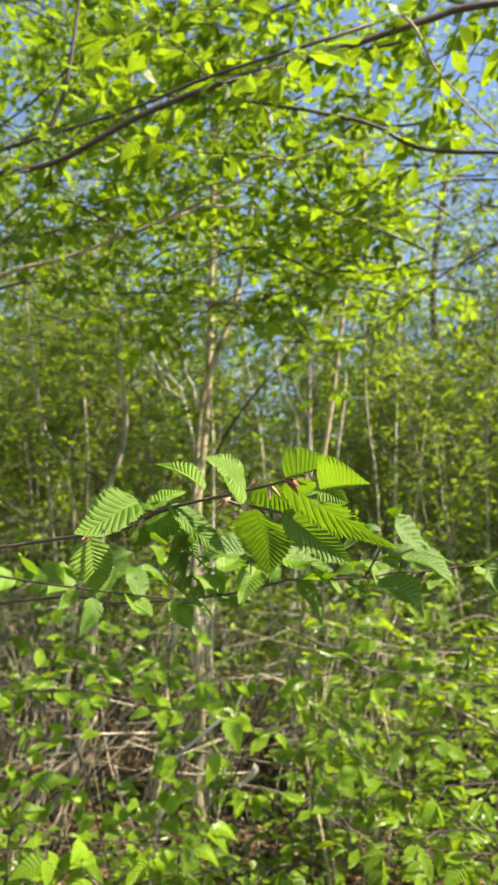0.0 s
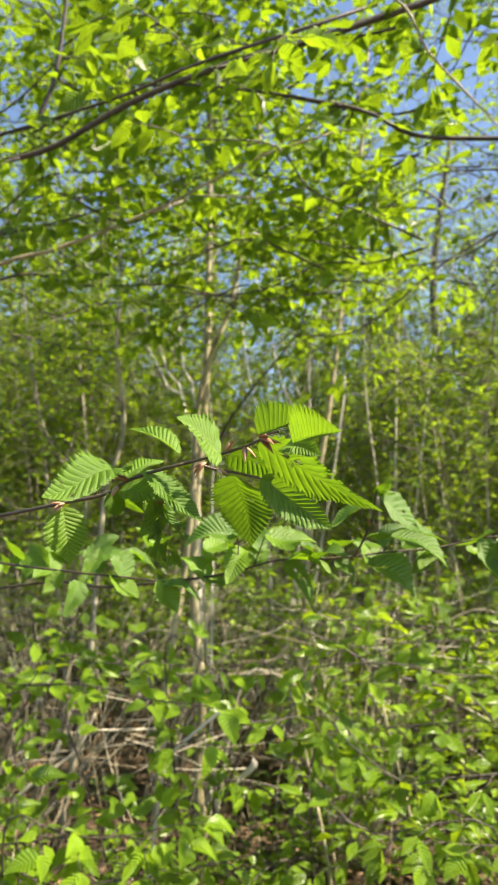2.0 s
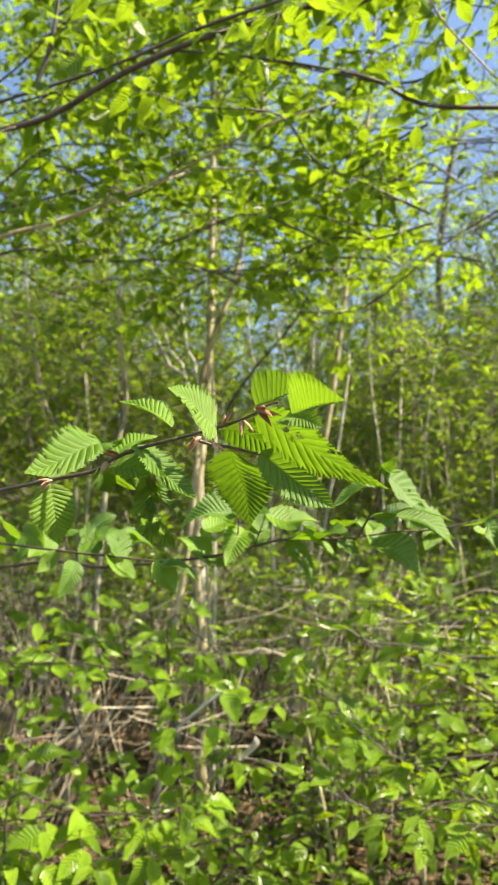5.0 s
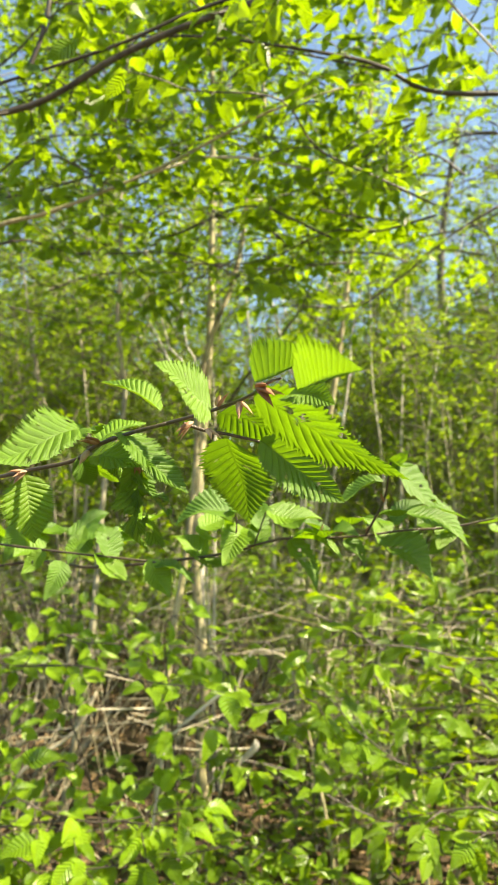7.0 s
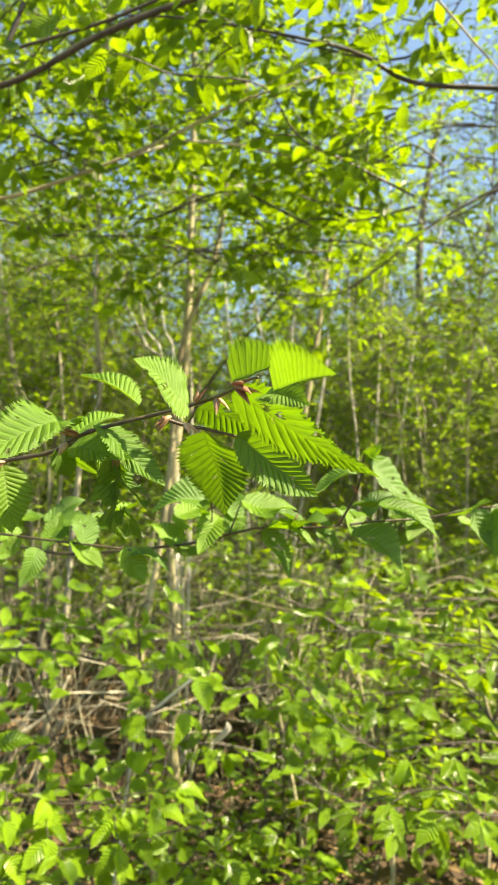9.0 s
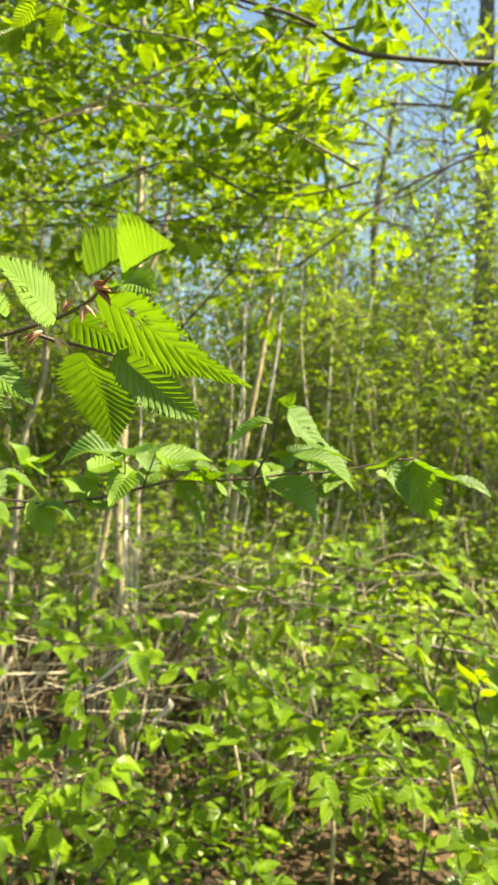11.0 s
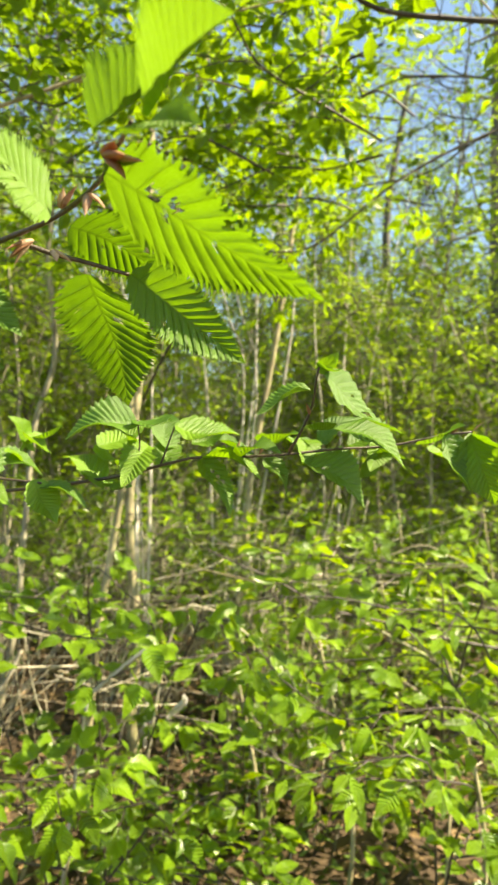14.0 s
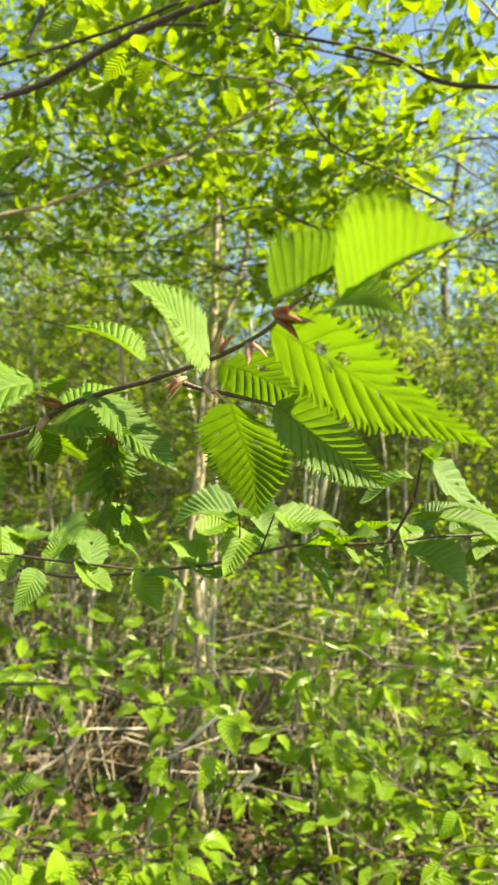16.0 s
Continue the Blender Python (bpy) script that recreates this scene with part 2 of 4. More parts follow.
def blade(along, across, wide=0.31, fold=0.25, droop=0.25, pleat=0.0, teeth=0.0, veins=12, curl=0.0, seed=0, torn=0.0, lean=0.66, slim=1.0):
    """One leaf of length 1 along y, face to z: ovate outline, folded at the midrib, pleated between the side veins, toothed edge."""
    rs = np.random.RandomState(seed)
    s = np.linspace(0, 1, along)
    u = np.linspace(-1, 1, 2 * across + 1)
    S0, U = np.meshgrid(s, u, indexing="ij")
    # rows of the grid run along the side veins, forward from the midrib
    S = S0 + lean * np.abs(U) * S0**0.65 * (1 - S0) ** 1.1
    S1 = S0 + lean * S0**0.65 * (1 - S0) ** 1.1
    w = wide * half_width(np.clip(S1, 0.004, 0.997)) + 0.003
    X = U * w * np.where(U > 0, slim, 1.0)
    saw = np.abs((veins * S0 % 1) - 0.5) * 2
    pillow = np.abs(np.sin(np.pi * veins * S0)) ** 0.7
    X = X * (1 + 0.07 * np.sin(S0 * 7 + rs.uniform(0, 6) + (U > 0) * rs.uniform(0, 3)))
    edge = np.abs(U) ** 8
    X = X * (1 + teeth * 0.75 * edge * ((veins * 3 * S0 + 0.1) % 1 - 0.4) + teeth * 0.22 * edge * (saw - 0.5))
    Y = S
    Z = np.abs(X) * fold - droop * S**2 + pleat * (pillow - 0.6) * np.clip(np.abs(U) * 4, 0, 1) * (1 - 0.55 * np.abs(U) ** 3) * np.sin(np.pi * np.clip(S0, 0, 1)) ** 0.6
    T = U * w / (1.05 * wide)
    Z = Z + curl * np.sin(S * 5 + rs.uniform(0, 6)) * 0.06 + curl * T * 0.08 * np.sin(S * 4 + rs.uniform(0, 6))
    if teeth > 0.2:
        # the young blade is still crinkled: ribs of uneven height and a wavy edge
        ph = rs.uniform(0, 6, 6)
        Z = Z + 0.010 * T**2 * np.sin(S * 26 + ph[0] + 1.5 * (U > 0)) + 0.008 * np.sin(S * 17 + 5 * U + ph[1]) * np.abs(T)
        Z = Z + 0.006 * np.sin(41 * S + 9 * U + ph[2]) * np.sin(13 * U + ph[3]) * np.abs(T)
        X = X + 0.012 * np.sin(S * 5 + ph[4]) * (1 - S)
    V = np.stack([X, Y, Z], -1).reshape(-1, 3)
    uv = np.stack([U * 0.5 + 0.5, S0], -1).reshape(-1, 2)
    n = 2 * across + 1
    i = np.arange(along * n).reshape(along, n)
    Q = np.stack([i[:-1, :-1], i[:-1, 1:], i[1:, 1:], i[1:, :-1]], -1).reshape(-1, 4)
    if torn:
        mid = V[Q].mean(1)
        keep = np.ones(len(Q), bool)
        for _ in range(7 if torn < 0.07 else 14):
            c = np.array([rs.uniform(-0.22, 0.22), rs.uniform(0.2, 0.95)])
            far = np.hypot(*(mid[:, :2] - c).T) + 0.012 * np.sin(9 * np.arctan2(*(mid[:, :2] - c).T))
            keep &= far > torn * rs.uniform(0.15, 1.0) ** 1.5
        Q = Q[keep]
    return V, Q, uv


def unit(v):
    v = np.asarray(v, float)
    return v / (np.linalg.norm(v, axis=-1, keepdims=True) + 1e-12)


def in_gap(p):
    """An opening in the crowns towards one side, through which the sky shows."""
    way = unit(np.array([0.33, 1.0, 0.47]))
    q = np.asarray(p) - [0, 0, 1.55]
    far = q @ way
    if far > 1.0 and np.linalg.norm(q - way * far) < 0.085 * far:
        return True
    way = unit(np.array([-0.26, 2.95, 1.0]))
    far = q @ way
    if 1.0 < far < 2.9 and np.linalg.norm((q - way * far) * [1, 1, 0.45]) < 0.045 * far:
        return True
    # over a dead stick and a bleached leaf the shoots are thin
    for goal, room in (((-0.14, 1.55, -0.53), 0.042), ((-0.02, 2.28, -0.885), 0.034)):
        way = unit(np.array(goal))
        far = q @ way
        if 0.9 < far < np.linalg.norm(goal) and np.linalg.norm(q - way * far) < room * far:
            return True
    return False


class Leaves:
    """Gathers leaf places: base, direction, face, length."""

    def __init__(self):
        self.rows = []

    def add(self, p, d, n, size):
        d = unit(d)
        n = np.asarray(n, float)
        n = unit(n - d * (n @ d))
        self.rows.append((*p, *d, *n, size))

    def cloud(self, name, kinds, mat, seed=0, rows=None):
        """All (or the given) leaves as one mesh."""
        rows = np.array(self.rows if rows is None else rows)
        rs = np.random.RandomState(seed)
        pick = rs.randint(0, len(kinds), len(rows))
        V, Q, U, at = [], [], [], 0
        for k, (v, q, uv) in enumerate(kinds):
            r = rows[pick == k]
            if not len(r):
                continue
            p, d, n, z = r[:, :3], r[:, 3:6], r[:, 6:9], r[:, 9]
            side = np.cross(d, n)
            w = p[:, None] + z[:, None, None] * (v[None, :, :1] * side[:, None] + v[None, :, 1:2] * d[:, None] + v[None, :, 2:] * n[:, None])
            V.append(w.reshape(-1, 3))
            Q.append((q[None] + (np.arange(len(r)) * len(v))[:, None, None]).reshape(-1, 4) + at)
            U.append(np.tile(uv, (len(r), 1)))
            at += len(r) * len(v)
        return mesh_of(name, np.concatenate(V), np.concatenate(Q), np.concatenate(U), (mat,))

    def singles(self, rows, meshes, parent, base=None, seed=0):
        """The given leaves as parts of their own, which share the meshes."""
        rs = np.random.RandomState(seed)
        for r in rows:
            d, n = Vector(r[3:6]), Vector(r[6:9])
            side = d.cross(n)
            m = Matrix((side, d, n)).transposed().to_4x4() @ Matrix.Scale(r[9], 4)
            m.translation = Vector(r[:3])
            child("leaf", meshes[rs.randint(len(meshes))], parent, base, m=m)


MID = [blade(6, 2, 0.26, f, dr, 0.0, 0.0, 3, curl=c, seed=i) for i, (f, dr, c) in enumerate([(0.3, 0.15, 0.5), (0.15, 0.3, 1.0), (0.45, 0.2, 0.6), (0.1, 0.1, 1.2)])]
FAR = [blade(3, 1, 0.34, f, dr) for f, dr in [(0.3, 0.15), (0.1, 0.3), (0.5, 0.1)]]
SPRAY_MESH = [mesh_of("leaf", *b, (LEAF_SPRAY,)) for b in [blade(31, 2, 0.265, f, dr, 0.034, 0.30, 10, c, i) for i, (f, dr, c) in enumerate([(0.3, 0.15, 0.5), (0.15, 0.3, 1.0), (0.4, 0.2, 0.6)])]]
LOW_MESH = [mesh_of("leaf", *b, (LEAF_LOW,)) for b in [blade(31, 2, 0.285, f, dr, 0.038, 0.30, 10, c, i + 7) for i, (f, dr, c) in enumerate([(0.25, 0.2, 0.5), (0.15, 0.35, 1.0), (0.35, 0.25, 0.8)])]]


def spray(R, p, d, face, length, size, wood, leaves, r=0.0016, gap=0.026, sag=0.25, sides=4, jitter=0.35):
    """A leafy twig: leaves stand alternately left and right in one plane."""
    d, face = unit(d), unit(face)
    n = max(2, int(length / gap))
    pts, side = [np.array(p, float)], 1
    for i in range(n):
        d = unit(d + R.normal(0, 0.09, 3) + [0, 0, -sag * gap * 2])
        pts.append(pts[-1] + d * gap)
        right = unit(np.cross(d, face))
        turn = radians(R.uniform(38, 68))
        ld = d * math.cos(turn) + right * side * math.sin(turn) + R.normal(0, 0.14, 3) + [0, 0, -0.15]
        fn = face + R.normal(0, jitter, 3)
        leaves.add(pts[-1] + unit(ld) * 0.006, ld, fn, size * R.uniform(0.65, 1.15) * (1.0 if i > 1 else 0.75))
        side = -side
    leaves.add(pts[-1], d + [0, 0, -0.15], face + R.normal(0, jitter, 3), size * R.uniform(0.7, 1.0))
    wood.stem(np.array(pts), r, 0.0007, sides, smooth=False)
    return pts


def bough(R, pts, r0, r1, wood, leaves, size=0.052, every=0.09, reach=(0.10, 0.32), face=(0, 0, 1), start=0.1, sides=7, sag=0.2, lift=0.0, jitter=0.35, gap=0.026):
    """A branch with side twigs on both hands, the longer ones forked again."""
    line = wood.stem(pts, r0, r1, sides, 0.04, 0.06, int(R.randint(1 << 30)))
    seg = np.linalg.norm(np.diff(line, axis=0), axis=1)
    far = np.concatenate([[0], np.cumsum(seg)])
    total, at, side = far[-1], start * far[-1], 1
    while at < total:
        i = min(np.searchsorted(far, at), len(line) - 2)
        d = unit(line[i + 1] - line[i])
        f = unit(np.asarray(face, float) + R.normal(0, 0.22, 3))
        right = unit(np.cross(d, f))
        turn = radians(R.uniform(35, 75))
        td = d * math.cos(turn) + right * side * math.sin(turn) + [0, 0, lift + R.normal(0, 0.22)]
        L = R.uniform(*reach) * (1 - 0.4 * at / total)
        tw = spray(R, line[i], td, f, L, size, wood, leaves, sag=sag, jitter=jitter, gap=gap)
        if L > 0.2:
            for k in (len(tw) // 3, 2 * len(tw) // 3):
                dd = unit(tw[k] - tw[k - 1])
                rr = unit(np.cross(dd, f)) * (1 if R.rand() < 0.5 else -1)
                spray(R, tw[k], dd + rr * 0.9, f, L * 0.5, size, wood, leaves, r=0.0012, sag=sag, jitter=jitter, gap=gap)
        at += every * R.uniform(0.6, 1.4)
        side = -side
    spray(R, line[-1], line[-1] - line[-3], face, reach[1] * 0.5, size, wood, leaves, sag=sag, jitter=jitter, gap=gap)
    return line


# ---- ground ----
def ground_height(x, y):
    return 0.03 * math.sin(1.3 * x + 0.7 * y) + 0.025 * math.sin(2.9 * y - 1.1 * x + 1.0) + 0.012 * math.sin(6.1 * x + 4.3 * y)


def build_ground():
    xs = np.unique(np.concatenate([np.linspace(-6, 6, 61), np.linspace(-40, 40, 41), [-2500, -900, -300, -120, 120, 300, 900, 2500]]))
    ys = np.unique(np.concatenate([np.linspace(-3, 12, 76), np.linspace(-40, 60, 51), [-2500, -900, -300, -120, 120, 300, 900, 2500]]))
    X, Y = np.meshgrid(xs, ys, indexing="ij")
    Z = np.vectorize(ground_height)(X, Y) * (np.hypot(X, Y) < 60)
    i = np.arange(X.size).reshape(X.shape)
    q = np.stack([i[:-1, :-1], i[1:, :-1], i[1:, 1:], i[:-1, 1:]], -1).reshape(-1, 4)
    ob = new("ground", mesh_of("ground", np.stack([X, Y, Z], -1).reshape(-1, 3), q, None, (SOIL,)))
    tagged(ob, "brown woodland soil under old leaves", "ground", kind="structure")
    R = np.random.RandomState(3)
    L = Leaves()
    for _ in range(26000):
        x, y = R.uniform(-4.6, 4.6), R.uniform(-0.8, 8.0)
        # thinner towards the clearing and the sides
        if R.rand() > min(1.0, (4.6 - abs(x)) / 1.8, (y + 0.8) / 2.0, (8.0 - y) / 1.2):
            continue
        a = R.uniform(0, 2 * np.pi)
        L.add((x, y, ground_height(x, y) + R.uniform(0.005, 0.03)), (math.cos(a), math.sin(a), R.normal(0, 0.2)), R.normal(0, 0.35, 3) + [0, 0, 1], R.uniform(0.04, 0.08))
    tagged(new("leaf_litter", L.cloud("leaf_litter", FAR, LITTER)), "brown curled dead leaves strewn over the ground", "leaf litter", kind="stuff")


build_ground()


# ---- the twig in front: long shoots of a hornbeam that stands beside the view ----
def near_leaf(parent, base, tip, face, wide=0.30, fold=0.25, droop=0.12, pleat=0.03, teeth=0.42, curl=0.5, seed=0, torn=0.0, stations=169, across=9, label="", slim=1.0):
    base, tip = np.array(base), np.array(tip)
    d = tip - base
    size = np.linalg.norm(d)
    d = d / size
    n = np.array(face, float)
    n = unit(n - d * (n @ d))
    d = unit(d + n * droop * 0.9)
    n = unit(n - d * (n @ d))
    v, q, uv = blade(stations, across, wide, fold, droop, pleat, teeth, 14, curl, seed, torn, slim=slim)
    side = np.cross(d, n)
    m = Matrix((Vector(side), Vector(d), Vector(n))).transposed().to_4x4() @ Matrix.Scale(size * 1.02, 4)
    m.translation = Vector(base)
    return child("leaf", mesh_of("leaf", v, q, uv, (LEAF_NEAR,)), parent, None, label, m=m)


def bud_scale(parent, a, b, r, name="bud_scale"):
    """A small boat-shaped scale."""
    a, b = Vector(a), Vector(b)
    bm = bmesh.new()
    bmesh.ops.create_uvsphere(bm, u_segments=8, v_segments=7, radius=1.0)
    L = (b - a).length
    for v in bm.verts:
        s = (v.co.z + 1) / 2
        taper = 1.0 - 0.93 * s**1.6
        v.co = Vector((v.co.x * r * taper, v.co.y * r * 0.45 * taper + r * 0.2 * math.sin(s * 3), s * L))
    me = bpy.data.meshes.new(name)
    bm.to_mesh(me)
    bm.free()
    me.materials.append(SCALE)
    for f in me.polygons:
        f.use_smooth = True
    m = (b - a).to_track_quat("Z", "Y").to_matrix().to_4x4()
    m.translation = a
    return child(name, me, parent, None, m=m)


NEAR_BASE = (-1.35, 0.85, ground_height(-1.35, 0.85) - 0.02)


def build_near_hornbeam():
    tree = thing("hornbeam_tree", NEAR_BASE, "young hornbeam reaching low fresh twigs across the view", "tree")
    w = Wood()
    w.stem([NEAR_BASE, (-1.33, 0.86, 0.8), (-1.36, 0.84, 1.6), (-1.33, 0.86, 2.6), (-1.36, 0.88, 4.2)], 0.05, 0.012, 10, 0.08, 0.05, 1)
    child("trunk", w.mesh("trunk", BARK), tree, NEAR_BASE)
    # main twig
    w = Wood()
    w.stem([(-1.34, 0.86, 1.22), (-0.8, 0.62, 1.42), (-0.40, 0.43, 1.51), (-0.156, 0.339, 1.554)], 0.0045, 0.00115, 8, 0.03)
    w.stem([(-0.156, 0.339, 1.554), (-0.107, 0.309, 1.563), (-0.078, 0.299, 1.569), (-0.066, 0.293, 1.576), (-0.05, 0.29, 1.582), (-0.031, 0.286, 1.587)], 0.00115, 0.00095, 10, 0.004, 0.06, 4)
    w.stem([(-0.031, 0.286, 1.587), (-0.009, 0.273, 1.592), (0.008, 0.253, 1.596), (0.016, 0.236, 1.599), (0.021, 0.223, 1.599)], 0.00095, 0.0005, 10, 0.004, 0.06, 5)
    w.stem([(-0.023, 0.284, 1.587), (-0.013, 0.285, 1.584), (-0.004, 0.288, 1.583), (0.012, 0.291, 1.58)], 0.0009, 0.0007, 8, 0.004, 0.06, 6)
    twig = child("branch", w.mesh("branch", SHOOT), tree, NEAR_BASE, "thin dark twig with just unfolded leaves")
    rows = [
        ((-0.033, 0.28, 1.593), (-0.063, 0.289, 1.607), (0.35, -0.35, 0.85), dict(wide=0.24, fold=0.4)),
        ((-0.008, 0.267, 1.591), (-0.029, 0.243, 1.607), (0.15, -0.75, 0.62), dict(wide=0.36, fold=0.15, pleat=0.012, torn=0.04)),
        ((0.012, 0.226, 1.598), (0.034, 0.206, 1.604), (-0.69, -0.65, 0.30), dict(slim=0.22, wide=0.29, fold=1.0, pleat=0.022, droop=0.05)),
        ((0.026, 0.206, 1.592), (0.044, 0.175, 1.594), (-0.81, -0.45, 0.30), dict(slim=0.22, wide=0.29, fold=1.0, pleat=0.020, droop=0.05)),
        ((0.024, 0.214, 1.592), (0.038, 0.196, 1.587), (-0.6, -0.3, 0.7), dict(wide=0.28, fold=0.3)),
        ((0.010, 0.245, 1.594), (0.0705, 0.242, 1.564), (0.42, 0.36, 0.84), dict(wide=0.265, fold=-0.1, pleat=0.022, torn=0.055, droop=0.12)),
        ((0.012, 0.291, 1.580), (0.052, 0.295, 1.553), (-0.35, -0.85, 0.15), dict(wide=0.22, fold=0.5, pleat=0.020, torn=0.03)),
        ((-0.003, 0.300, 1.583), (0.006, 0.345, 1.540), (0.15, 0.60, 0.75), dict(wide=0.265, fold=-0.15, pleat=0.028, torn=0.05)),
        ((-0.006, 0.280, 1.591), (0.028, 0.300, 1.583), (0.1, 0.55, 0.8), dict(wide=0.33, fold=-0.1, torn=0.06)),
        ((-0.067, 0.29, 1.580), (-0.095, 0.248, 1.570), (0.35, -0.42, 0.85), dict(wide=0.24, fold=0.4, pleat=0.022, curl=1.5, torn=0.03)),
        ((-0.106, 0.309, 1.561), (-0.100, 0.310, 1.528), (0.3, -0.9, 0.1), dict(wide=0.36, fold=0.2)),
        ((-0.047, 0.291, 1.567), (-0.040, 0.296, 1.527), (-0.3, -0.85, 0.1), dict(wide=0.15, fold=0.6, pleat=0.03, torn=0.10, curl=2.0)),
        ((-0.046, 0.291, 1.567), (-0.029, 0.289, 1.541), (0.5, -0.7, 0.3), dict(wide=0.20, fold=0.5, pleat=0.03, torn=0.09, curl=2.0)),
        ((-0.048, 0.289, 1.566), (-0.046, 0.290, 1.534), (0.1, -0.9, -0.1), dict(wide=0.16, fold=0.6, pleat=0.03, torn=0.10, curl=2.0)),
        ((-0.044, 0.292, 1.556), (-0.033, 0.294, 1.522), (-0.2, -0.85, 0.1), dict(wide=0.15, fold=0.7, pleat=0.03, torn=0.09, curl=2.0)),
        ((-0.056, 0.29, 1.581), (-0.020, 0.279, 1.556), (0.45, -0.55, 0.75), dict(wide=0.22, fold=0.3, pleat=0.022)),
        ((-0.069, 0.303, 1.578), (-0.052, 0.338, 1.593), (0.1, -0.25, 0.95), dict(wide=0.19, fold=0.2)),
        ((-0.068, 0.297, 1.571), (-0.035, 0.277, 1.567), (0.2, -0.7, 0.6), dict(wide=0.20, fold=0.25, torn=0.05)),
        ((-0.078, 0.306, 1.568), (-0.056, 0.302, 1.560), (0.2, 0.6, 0.75), dict(wide=0.28, fold=0.1, pleat=0.018)),
        ((-0.075, 0.297, 1.571), (-0.072, 0.309, 1.557), (0.2, -0.9, 0.3), dict(wide=0.33, fold=0.3)),
        ((-0.062, 0.295, 1.575), (-0.050, 0.300, 1.560), (0.0, -0.8, 0.5), dict(wide=0.35, fold=0.3)),
    ]
    for k, (a, b, f, kw) in enumerate(rows):
        near_leaf(twig, a, b, f, seed=20 + k, **kw)
    R = np.random.RandomState(9)
    for p, d, n, L, r in [((-0.019, 0.285, 1.588), (-0.6, -0.5, -0.6), 6, 0.010, 0.0021), ((-0.012, 0.284, 1.585), (0.5, -0.3, -0.8), 2, 0.009, 0.0015),
                          ((-0.006, 0.268, 1.593), (0.2, -0.3, 0.9), 3, 0.008, 0.0016), ((0.004, 0.259, 1.595), (0.6, -0.4, -0.7), 2, 0.012, 0.0013),
                          ((0.012, 0.242, 1.598), (0.5, -0.8, -0.1), 4, 0.015, 0.0022), ((-0.065, 0.293, 1.577), (-0.5, -0.6, 0.1), 5, 0.010, 0.0021),
                          ((-0.070, 0.294, 1.574), (-0.2, -0.5, -0.8), 2, 0.009, 0.0017), ((-0.046, 0.291, 1.570), (0.1, -0.4, -0.9), 6, 0.009, 0.0013),
                          ((-0.105, 0.307, 1.563), (-0.3, -0.6, -0.3), 4, 0.009, 0.0018)]:
        for _ in range(n):
            e = unit(np.array(d) + R.normal(0, 0.22, 3)) * L * R.uniform(0.7, 1.15)
            bud_scale(twig, p, tuple(np.array(p) + e), 1.5 * r * R.uniform(0.7, 1.1))
    # second twig, behind and below the first
    w = Wood()
    w.stem([(-1.345, 0.855, 1.1), (-0.8, 0.75, 1.35), (-0.291, 0.682, 1.462), (-0.15, 0.601, 1.477), (-0.057, 0.564, 1.492), (-0.017, 0.551, 1.501), (0.025, 0.543, 1.514), (0.058, 0.536, 1.516)], 0.0032, 0.0011, 8, 0.03)
    w.stem([(0.058, 0.536, 1.516), (0.096, 0.533, 1.52), (0.129, 0.536, 1.525), (0.169, 0.538, 1.529), (0.21, 0.535, 1.539), (0.23, 0.533, 1.542)], 0.0011, 0.0008, 8, 0.01)
    w.stem([(0.096, 0.533, 1.52), (0.108, 0.517, 1.55), (0.11, 0.506, 1.573), (0.111, 0.504, 1.58)], 0.0011, 0.0008, 8, 0.008)
    w.stem([(-0.017, 0.551, 1.501), (-0.012, 0.545, 1.52), (-0.014, 0.541, 1.54)], 0.0009, 0.0006, 6, 0.008)
    w.stem([(0.003, 0.549, 1.507), (0.013, 0.544, 1.537)], 0.0008, 0.0006, 6, 0.01)
    second = child("branch", w.mesh("branch", SHOOT), tree, NEAR_BASE, "thin twig with pale toothed leaves")
    up, to, down = (0.4, -0.42, 0.82), (0.55, -0.65, 0.5), (-0.2, -0.9, -0.2)
    rows = [((0.113, 0.506, 1.572), (0.17, 0.507, 1.536), up), ((0.129, 0.53, 1.543), (0.178, 0.517, 1.516), up), ((0.106, 0.532, 1.518), (0.151, 0.524, 1.487), (0.35, -0.5, 0.75)),
            ((0.107, 0.512, 1.564), (0.071, 0.514, 1.549), up), ((0.111, 0.505, 1.576), (0.123, 0.5, 1.59), to), ((0.111, 0.505, 1.578), (0.125, 0.49, 1.577), up),
            ((0.208, 0.535, 1.538), (0.225, 0.524, 1.498), to), ((0.228, 0.533, 1.539), (0.252, 0.542, 1.491), down), ((0.23, 0.533, 1.542), (0.289, 0.519, 1.511), up),
            ((0.105, 0.522, 1.537), (0.124, 0.501, 1.541), up), ((0.035, 0.54, 1.515), (0.054, 0.531, 1.474), to), ((-0.014, 0.541, 1.54), (-0.063, 0.534, 1.525), up),
            ((-0.017, 0.541, 1.54), (0.018, 0.518, 1.536), up), ((0.013, 0.544, 1.537), (0.06, 0.535, 1.529), up), ((0.058, 0.536, 1.517), (0.088, 0.513, 1.522), up),
            ((0.035, 0.54, 1.517), (0.076, 0.524, 1.504), up), ((-0.052, 0.564, 1.494), (-0.016, 0.541, 1.49), up), ((-0.039, 0.563, 1.496), (-0.074, 0.575, 1.51), up),
            ((0.08, 0.534, 1.517), (0.096, 0.533, 1.491), to), ((0.166, 0.538, 1.529), (0.151, 0.549, 1.506), to), ((0.065, 0.535, 1.516), (0.05, 0.566, 1.533), up),
            ((0.003, 0.55, 1.507), (0.009, 0.579, 1.528), up)]
